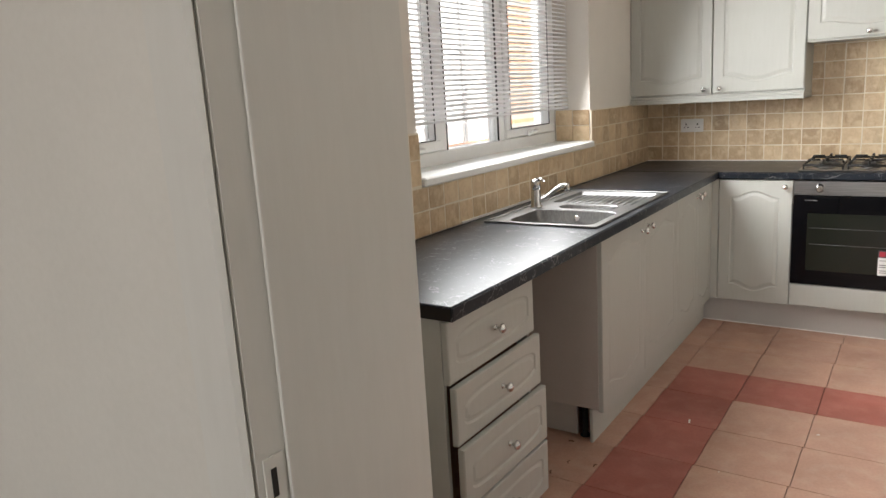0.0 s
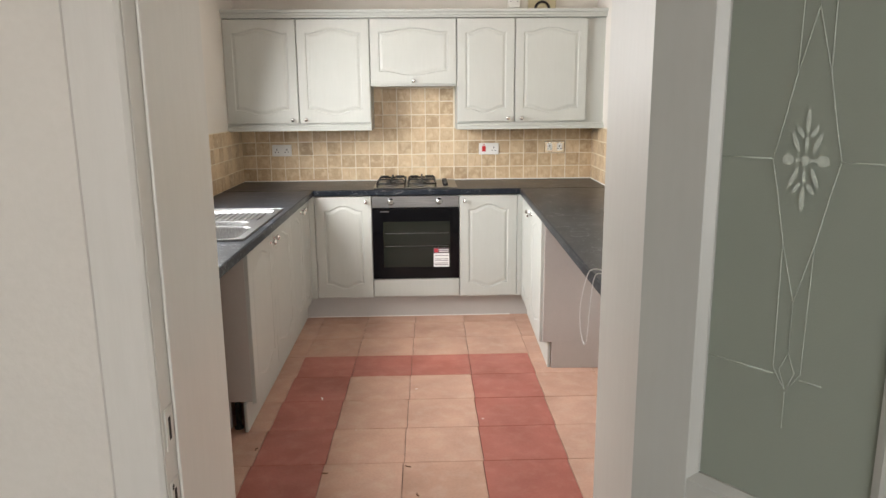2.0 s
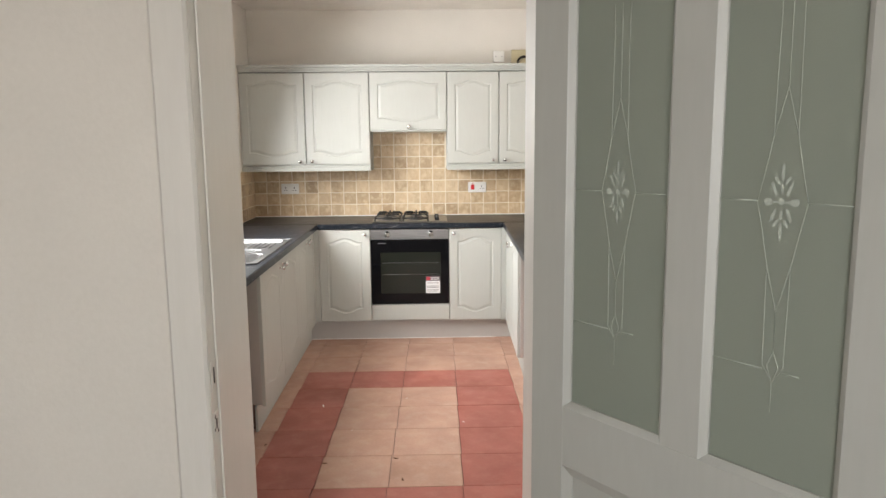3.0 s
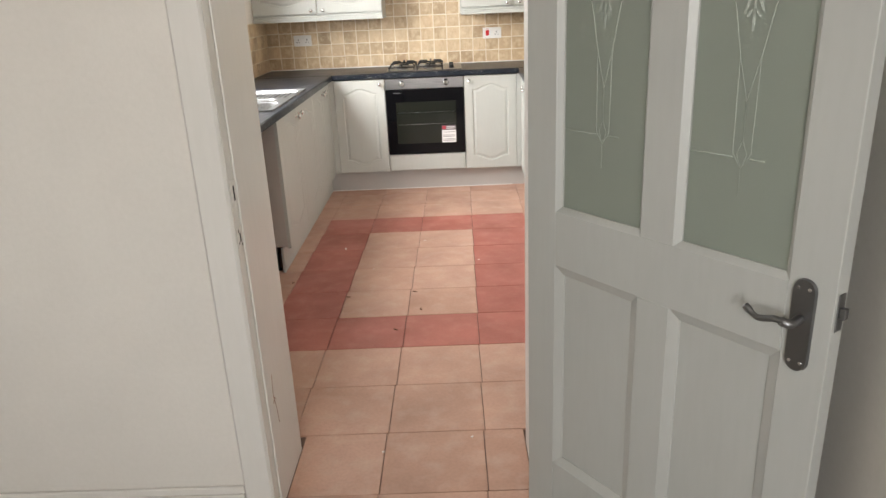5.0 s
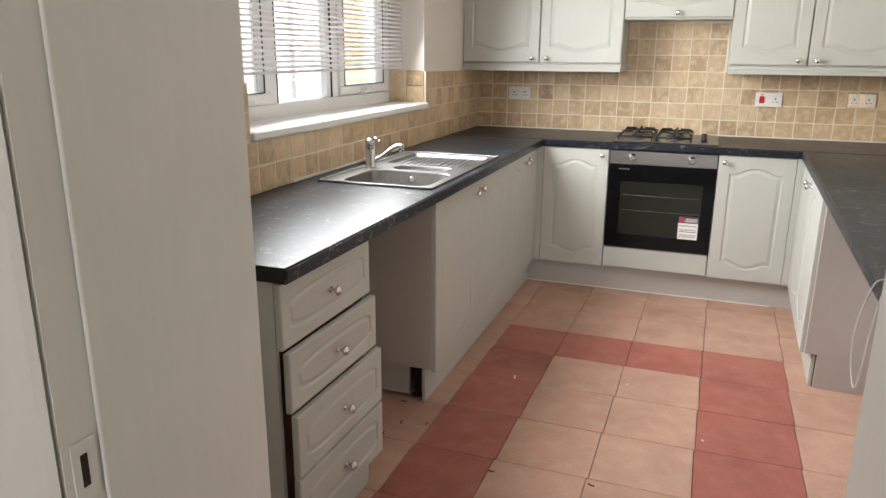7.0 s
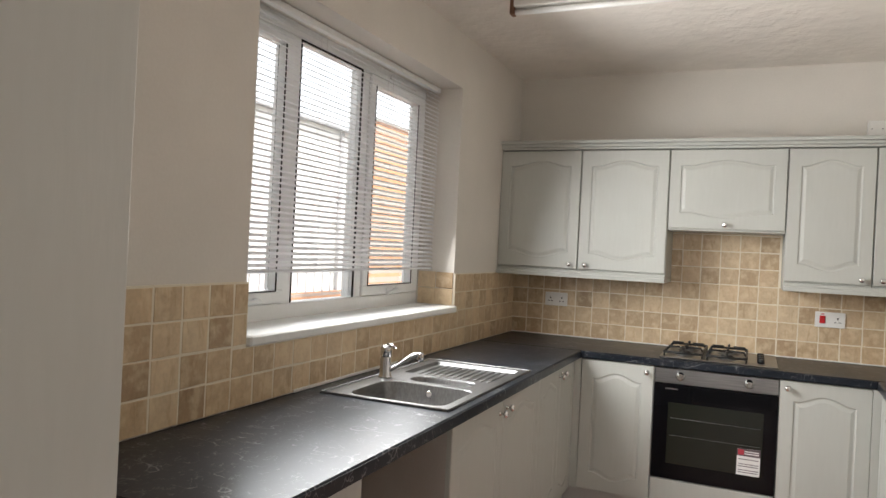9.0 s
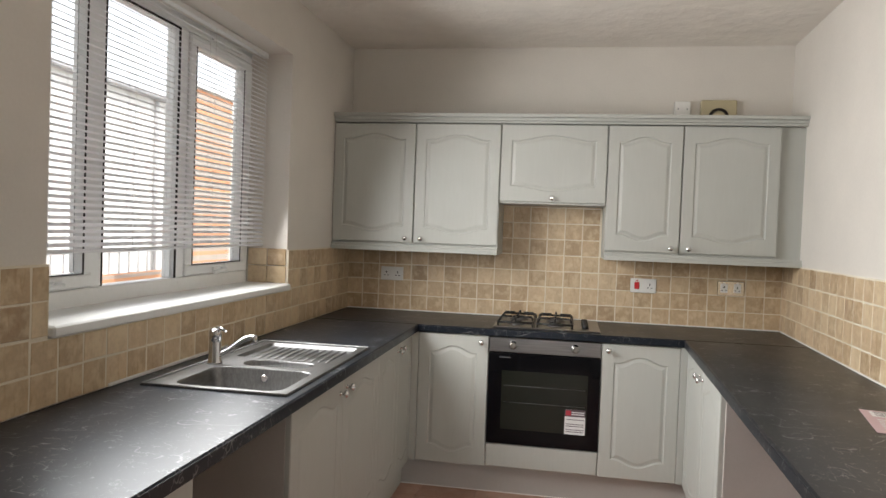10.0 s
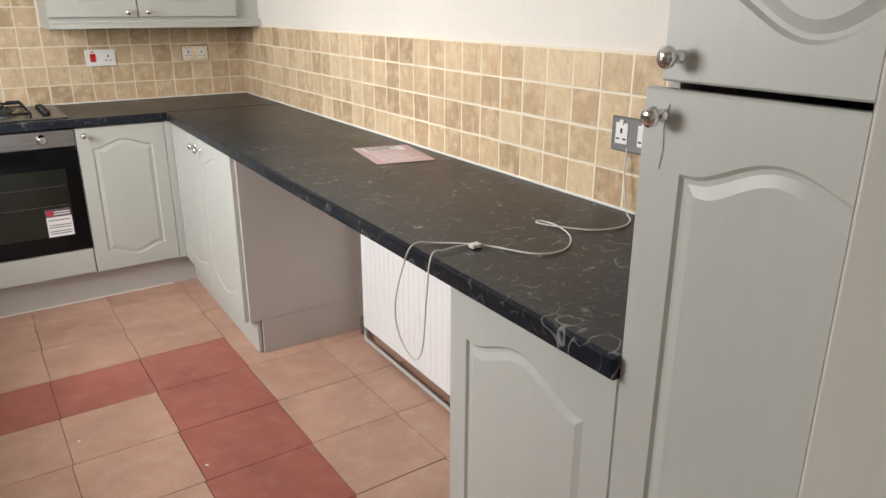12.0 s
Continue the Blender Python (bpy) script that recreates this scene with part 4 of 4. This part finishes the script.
# ceiling batten
u = thing("strip_light", pose(0.40, -1.46, H), "bare fluorescent batten with a rusty end cap, unlit", "ceiling light")
part("batten", bars([((0.02, -0.03, -0.045), (1.23, 0.03, -0.001))], 0.004), white_plastic, u)
part("end_cap", bars([((0.0, -0.022, -0.075), (0.02, 0.022, -0.001))], 0.003), rust, u, "rusty end cap")
part("tube", tube(bmesh.new(), [(0.022, 0, -0.062), (1.22, 0, -0.062)], 0.013, 12), white_plastic, u)
part("lamp_holder", bars([((1.22, -0.022, -0.08), (1.24, 0.022, -0.001))], 0.003), white_plastic, u)

# radiator
u = thing("radiator", RIGHT @ pose(2.565, -1.70, -0.02), "white ribbed panel radiator on the side wall under the worktop", "radiator")
rd = bmesh.new()
box(rd, (-0.012, -1.25, 0.07), (0.012, 0.0, 0.66), 0.006)
part("panel", rd, radiator_white, u)
for k in range(30):
    part("rib", bars([((-0.0132, -0.0575 - k * 0.04, 0.09), (-0.0115, -0.0195 - k * 0.04, 0.64))], 0.0011), radiator_white, u)
part("bracket", boxes(((0.012, -0.2, 0.2), (0.099, -0.17, 0.6)), ((0.012, -1.1, 0.2), (0.099, -1.07, 0.6))), radiator_white, u)
part("valve", tube(bmesh.new(), [(-0.0, 0.0, 0.10), (0.0, 0.035, 0.10), (0.0, 0.035, 0.0)], 0.009, 8), chrome, u)
u = thing("heating_pipe", RIGHT @ pose(2.535, -1.66, 0), "painted heating pipe along the floor", "pipe")
part("pipe", tube(bmesh.new(), [(0.05, 0.0, 0.018), (0.0, -0.1, 0.018), (0.0, -1.4, 0.018)], 0.008, 8), plinth_paint, u)

# paper and cable on the right worktop
u = thing("leaflet", pose(2.407, -2.13, WT1 + 0.001, 0, 0, -11.7), "pink and white printed leaflet lying on the dark worktop", "leaflet")
part("sheet", bars([((-0.104, -0.148, 0), (0.104, 0.148, 0.0012))], 0), paper_pink, u)
part("print", bars([((-0.075, y, 0.0012), (0.03 + 0.04 * (k % 3) / 2, y + 0.007, 0.0017)) for k, y in enumerate([-0.13 + 0.021 * q for q in range(8)])] + [((-0.08, 0.06, 0.0012), (0.075, 0.13, 0.0017))], 0), paper_white, u)
part("text", bars([((-0.07, y, 0.0018), (0.05 - 0.03 * (k % 2), y + 0.004, 0.0021)) for k, y in enumerate([0.07 + 0.013 * q for q in range(5)])], 0), print_ink, u)

z = WT1 + 0.004
u = thing("cable", pose(0, 0, 0), "thin white cable looping over the worktop edge from the wall socket", "cable")
part("lead", tube(bmesh.new(), smooth_path([
    (2.518, -3.09, 1.08), (2.505, -3.10, 1.02), (2.50, -3.12, z + 0.01), (2.46, -3.17, z), (2.395, -3.192, z), (2.33, -3.17, z), (2.285, -3.11, z), (2.262, -3.055, z), (2.28, -3.045, z), (2.285, -3.10, z),
    (2.25, -3.18, z), (2.18, -3.235, z), (2.11, -3.225, z), (2.06, -3.13, z), (2.02, -3.08, z), (1.97, -3.04, z), (1.93, -3.03, z + 0.003), (1.912, -3.02, 0.89), (1.90, -2.99, 0.78), (1.90, -3.0, 0.70), (1.90, -3.06, 0.66), (1.90, -3.10, 0.70), (1.905, -3.11, 0.82), (1.918, -3.11, 0.915), (1.96, -3.10, z + 0.003), (2.03, -3.10, z + 0.003)]), 0.0019, 6), cord_white, u)
part("tie", bars([((2.02, -3.12, z - 0.003), (2.045, -3.10, z + 0.006))], 0.001), cord_white, u)

# ---- the open glazed door ----
DW, DH, DT = 0.762, 1.965, 0.038
leaf = thing("door_1", pose(JR - 0.027, YH, 0.008, 0, 0, -54.4), "half-glazed off-white panelled door standing open into the hall", "door")
xs = [0.0, 0.098, 0.351, 0.435, 0.678, DW]
zs = [0.0, 0.22, 0.79, 0.928, 1.872, DH]
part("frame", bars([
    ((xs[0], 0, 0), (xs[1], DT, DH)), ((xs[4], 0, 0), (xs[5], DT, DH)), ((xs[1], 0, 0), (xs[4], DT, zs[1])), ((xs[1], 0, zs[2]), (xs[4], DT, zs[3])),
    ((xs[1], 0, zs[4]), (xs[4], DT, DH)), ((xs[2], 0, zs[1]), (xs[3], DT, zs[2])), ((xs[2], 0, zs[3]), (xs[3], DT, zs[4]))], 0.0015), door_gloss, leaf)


def bead(x0, x1, z0, z1, w, y0, y1):
    """A mitred moulding round an opening, with a sloping face."""
    bm = bmesh.new()
    for ya, yb in ((y0, y1), (DT - y0, DT - y1)):
        a = [bm.verts.new((x, ya, z)) for x, z in ((x0, z0), (x1, z0), (x1, z1), (x0, z1))]
        c = [bm.verts.new((x, yb, z)) for x, z in ((x0 + w, z0 + w), (x1 - w, z0 + w), (x1 - w, z1 - w), (x0 + w, z1 - w))]
        e = [bm.verts.new((v.co.x, DT / 2 - 0.002 if ya < yb else DT / 2 + 0.002, v.co.z)) for v in c]
        for k in range(4):
            bm.faces.new((a[k], a[(k + 1) % 4], c[(k + 1) % 4], c[k]))
            bm.faces.new((c[k], c[(k + 1) % 4], e[(k + 1) % 4], e[k]))
    return bm


def long_plate(cx, z0, z1, w, ya, yb):
    """A plate with round ends, between ya and yb."""
    bm = bmesh.new()
    r_ = w / 2
    pts = [(cx + r_ * math.cos(a), z1 - r_ + r_ * math.sin(a)) for a in [math.pi * k / 8 for k in range(9)]]
    pts += [(cx - r_ * math.cos(a), z0 + r_ - r_ * math.sin(a)) for a in [math.pi * k / 8 for k in range(9)]]
    a = [bm.verts.new((x, ya, z)) for x, z in pts]
    b = [bm.verts.new((cx + (x - cx) * 0.92, yb, (z0 + z1) / 2 + (z - (z0 + z1) / 2) * 0.985)) for x, z in pts]
    for k in range(len(pts)):
        bm.faces.new((a[k], a[(k + 1) % len(pts)], b[(k + 1) % len(pts)], b[k]))
    bm.faces.new(a)
    bm.faces.new(b)
    return bm


def etching(cx, cz, parent):
    bm = bmesh.new()
    y = DT / 2 - 0.0035

    def line(pts, w=0.0009):
        tube(bm, [(cx + x, y + 0.0006, cz + zz) for x, zz in pts], w, 4)

    def petal(px, pz, rx, rz, lean=0):
        px, pz, rx, rz = 0.77 * px, 0.77 * pz, 0.77 * rx, 0.77 * rz
        ca, sa = math.cos(radians(lean)), math.sin(radians(lean))
        ring = []
        for q in range(14):
            t = 2 * math.pi * q / 14
            u_, v_ = rx * math.cos(t), rz * math.sin(t)
            ring.append(bm.verts.new((cx + px + u_ * ca - v_ * sa, y - 0.0012, cz + pz + u_ * sa + v_ * ca)))
        bm.faces.new(ring)

    for s in (-1, 1):
        line([(0.042 * s, 0), (0.033 * s, 0.04), (0.020 * s, 0.105), (0.018 * s, 0.30), (0.020 * s, 0.36)])
        line([(0.042 * s, 0), (0.033 * s, -0.04), (0.020 * s, -0.105), (0.018 * s, -0.275), (0, -0.303)])
        for v in (-1, 1):
            line([(0.020 * s, 0.105 * v), (0, 0.182 * v)])
            petal(0.017 * s, 0.028 * v, 0.0045, 0.017, -22 * s * v)
            petal(0.011 * s, 0.045 * v, 0.0042, 0.011, -35 * s * v)
        line([(0, -0.182), (0, -0.25), (0.010 * s, -0.276), (0, -0.303)])
        petal(0.028 * s, 0, 0.011, 0.009)
        petal(0.013 * s, 0, 0.008, 0.003)
    line([(0, 0.182), (0, 0.36)])
    line([(0, -0.303), (0, -0.355)], 0.0008)
    for x0, x1, zz in ((-0.112, -0.042, 0), (0.042, 0.112, 0), (-0.112, -0.018, -0.283), (0.018, 0.045, -0.283)):
        line([(x0, zz), (x1, zz)], 0.0014)
    petal(0, 0, 0.0075, 0.0085)
    for v in (-1, 1):
        petal(0, 0.062 * v, 0.0045, 0.021)
        petal(0, 0.027 * v, 0.0035, 0.013)
    return part("etched_pattern", bm, etch, parent, "white etched floral pattern")


for x0, x1 in ((xs[1], xs[2]), (xs[3], xs[4])):
    pane = part("glass_pane", boxes(((x0, DT / 2 - 0.002, zs[3]), (x1, DT / 2 + 0.002, zs[4]))), frosted, leaf, "grey-green frosted glass pane")
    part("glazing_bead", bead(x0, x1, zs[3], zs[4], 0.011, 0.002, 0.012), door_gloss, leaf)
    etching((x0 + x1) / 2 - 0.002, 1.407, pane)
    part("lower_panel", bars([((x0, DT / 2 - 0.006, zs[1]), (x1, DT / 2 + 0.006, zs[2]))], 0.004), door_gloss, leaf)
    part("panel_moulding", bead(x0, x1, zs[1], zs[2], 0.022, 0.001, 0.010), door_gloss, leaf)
for side in (-1, 1):
    y0 = 0 if side < 0 else DT
    hd = part("door_handle", long_plate(0.711, 0.766, 0.942, 0.042, y0, y0 + side * 0.007), dull_metal, leaf, "scuffed satin metal lever handle on a long plate")
    part("lever", tube(bmesh.new(), smooth_path([(0.710, y0 + side * 0.007, 0.868), (0.710, y0 + side * 0.040, 0.868), (0.688, y0 + side * 0.046, 0.872), (0.655, y0 + side * 0.046, 0.864), (0.628, y0 + side * 0.042, 0.876)]), [0.0085] * 14 + [0.0060] * 11 + [0.0052] * 4 + [0.0068] * 4, 10), dull_metal, hd)
    for zz, dx in ((0.925, -0.01), (0.925, 0.01), (0.785, -0.01), (0.785, 0.01)):
        part("plate_screw", lathe(bmesh.new(), [(0.004, 0), (0.003, 0.002)], pose(0.711 + dx, y0 + side * 0.007, zz, -90 * side), 8), chrome, hd)
part("latch", bars([((DW, 0.008, 0.855), (DW + 0.002, 0.030, 0.925)), ((DW + 0.002, 0.013, 0.88), (DW + 0.012, 0.025, 0.90))], 0.001), dull_metal, leaf, "worn latch plate on the door edge")
for zh in (0.25, 1.7):
    part("hinge", tube(bmesh.new(), [(-0.004, DT + 0.001, zh), (-0.004, DT + 0.001, zh + 0.08)], 0.006, 8), dull_metal, leaf)

# ---- outside ----
structure("ground", boxes(((-80, -80, -0.5), (80, 80, -0.3))), yard_ground, "pale paved yard outside the window", "ground")
u = thing("neighbour_house", pose(-7.5, -3.0, -0.3), "pale rendered neighbouring house with a slate roof, its grey paled for glare", "house")
part("wall", boxes(((-5, -12, 0), (0, 26.0, 4.35))), render_white, u)
part("roof", boxes(((-5, -12.2, 4.36), (0.12, 26.2, 4.40))), glare_paled_slate, u)
part("gutter", tube(bmesh.new(), [(0.16, -12.2, 4.33), (0.16, 26.2, 4.33)], 0.045, 8), glare_paled_slate, u)
part("downpipe", tube(bmesh.new(), [(0.08, 12.6, 0), (0.08, 12.6, 4.4)], 0.045, 8), glare_paled_slate, u)
u = thing("brick_pier", pose(-3.0, 3.35, -0.3), "sunlit orange brick corner of a neighbouring building", "house wing")
part("wall", boxes(((-0.14, 0, 0), (0, 0.95, 3.3))), brick_orange, u)
part("coping", bars([((-0.17, -0.02, 3.302), (0.03, 0.97, 3.36))], 0.01), render_white, u)
u = thing("garden_wall", pose(-4.6, -6, -0.3), "low orange brick garden wall with a dark metal rail", "garden wall")
part("wall", boxes(((-0.2, 0, 0), (0, 14, 0.95))), brick_orange, u)
for k in range(60):
    part("rail_bar", boxes(((-0.108, 0.1 + 0.22 * k, 0.95), (-0.092, 0.116 + 0.22 * k, 1.25))), glare_paled_slate, u)
part("rail_top", boxes(((-0.12, 0, 1.25), (-0.08, 14, 1.28))), glare_paled_slate, u)
u = thing("wheelie_bin", pose(-3.2, -1.7, -0.3), "red plastic bin standing in the yard", "bin")
part("bin_body", bars([((-0.28, -0.28, 0), (0.28, 0.28, 1.0))], 0.03), red_plastic, u)
part("lid", bars([((-0.31, -0.30, 1.0), (0.31, 0.30, 1.06))], 0.02), red_plastic, u)

# ---- tiles, last ----
def piece(name, w, d, h, mat, bev):
    """A tile that faces -y: w along x, h along z, d thick."""
    return finish(name, box(bmesh.new(), (0, -d, 0), (w, 0, h), bev), mat)


PIT, ROW = 0.106, 0.0975
Z0 = WT1 + 0.003
meshes = {}


def wall_tile(parent, m, w, h):
    w, h = round(w, 3), round(h, 3)
    if w < 0.012 or h < 0.012:
        return
    key = (w, h, random.randrange(5))
    if key not in meshes:
        bm = bmesh.new()
        j = [random.uniform(-0.0016, 0.0016) for _ in range(8)]
        back = [bm.verts.new((x, 0, z)) for x, z in ((0, 0), (w, 0), (w, h), (0, h))]
        edge = [bm.verts.new((v.co.x + j[k], -0.006, v.co.z + j[k + 4])) for k, v in enumerate(back)]
        face = [bm.verts.new((v.co.x + (0.0022 if k in (0, 3) else -0.0022), -0.0078, v.co.z + (0.0022 if k < 2 else -0.0022))) for k, v in enumerate(edge)]
        for a, b in ((back, edge), (edge, face)):
            for k in range(4):
                bm.faces.new((a[k], a[(k + 1) % 4], b[(k + 1) % 4], b[k]))
        bm.faces.new(face)
        bm.faces.new(back[::-1])
        meshes[key] = finish("tile", bm, splash_tile)
    t = new("tile", meshes[key])
    t.parent = parent
    t.matrix_basis = m @ pose(0, 0, 0, random.uniform(-0.25, 0.25), 0, random.uniform(-0.25, 0.25))


G = 0.0045
part("grout_bed", boxes(((0.003, -0.0096, Z0), (W - 0.003, 0, 1.31)), ((1.0, -0.0096, 1.31), (1.6, 0, 1.70))), grout, wall_back)
for c in range(25):
    for r in range(8):
        x0, x1 = c * PIT + 0.004, min((c + 1) * PIT - G + 0.004, W - 0.012)
        z0 = Z0 + r * ROW
        if r > 3 and not (1.0 <= x0 + 0.05 <= 1.6):
            continue
        wall_tile(wall_back, pose(x0, -0.003, z0), x1 - x0, ROW - G)
part("grout_bed", boxes(((-0.0096 + W, -3.66, Z0), (W, -0.012, 1.305))), grout, wall_right)
for c in range(35):
    for r in range(4):
        y = -0.012 - c * PIT
        wall_tile(wall_right, pose(W - 0.003, y, Z0 + r * ROW, 0, 0, -90), min(PIT - G, y + 3.66), ROW - G)
part("grout_bed", boxes(((0, YN, Z0), (0.0096, WY0, 1.305)), ((0, WY0, Z0), (0.0096, WY1, WZ0)), ((0, WY1, Z0), (0.0096, -0.012, 1.305))), grout, wall_left)
for c in range(38):
    for r in range(4):
        y1 = -0.012 - c * PIT
        y0 = max(y1 - PIT + G, YN + 0.005)
        z0 = Z0 + r * ROW
        z1 = z0 + ROW - G
        if y0 >= y1 - 0.01:
            continue
        if y0 < WY1 and y1 > WY0:
            if z1 > WZ0:
                if y1 > WY1 + 0.012 and z0 > WZ0 - 0.05:
                    y0 = WY1 + 0.001
                elif y0 < WY0 - 0.012 and z0 > WZ0 - 0.05:
                    y1 = WY0 - 0.001
                else:
                    z1 = WZ0 - 0.003
        wall_tile(wall_left, pose(0.003, y0, z0, 0, 0, 90), y1 - y0, z1 - z0)
for c in range(2):
    for r in range(2):
        wall_tile(wall_left, pose(-0.205 + c * 0.103, WY1 - 0.0005, WZ0 + 0.037 + r * 0.088), 0.099, 0.084)

SK = 0.018
xl = [-0.03, 0.297, 0.627, 0.936, 1.268, 1.605, 1.966, 2.30, W]
yl = [-0.02, -0.37, -0.70, -1.02, -1.345, -1.668, -1.993, -2.318, -2.643, -2.968, -3.293, -3.615, -3.94, -4.265, -4.36]
for i in range(len(xl) - 1):
    for j in range(len(yl) - 1):
        ym = (yl[j] + yl[j + 1]) / 2
        sk = SK * (ym + 1.67)
        x0 = max(xl[i] + (sk if i else 0), 0.0) + 0.0013
        x1 = xl[i + 1] + (sk if i < len(xl) - 2 else 0) - 0.0013
        red = 2 <= i <= 5 and 4 <= j <= 9 and (i in (2, 5) or j in (4, 9))
        if ym < YN:
            x0, x1 = max(x0, JL + 0.001), min(x1, JR - 0.001)
        if x1 - x0 < 0.02:
            continue
        t = new("tile", finish("tile", box(bmesh.new(), (0, 0, -0.008), (x1 - x0, yl[j] - yl[j + 1] - 0.0026, 0), 0.0012), red_tile if red else beige_tile))
        t.parent = floor
        t.matrix_basis = pose(x0, yl[j + 1] + 0.0013, random.uniform(-0.0006, 0.0))
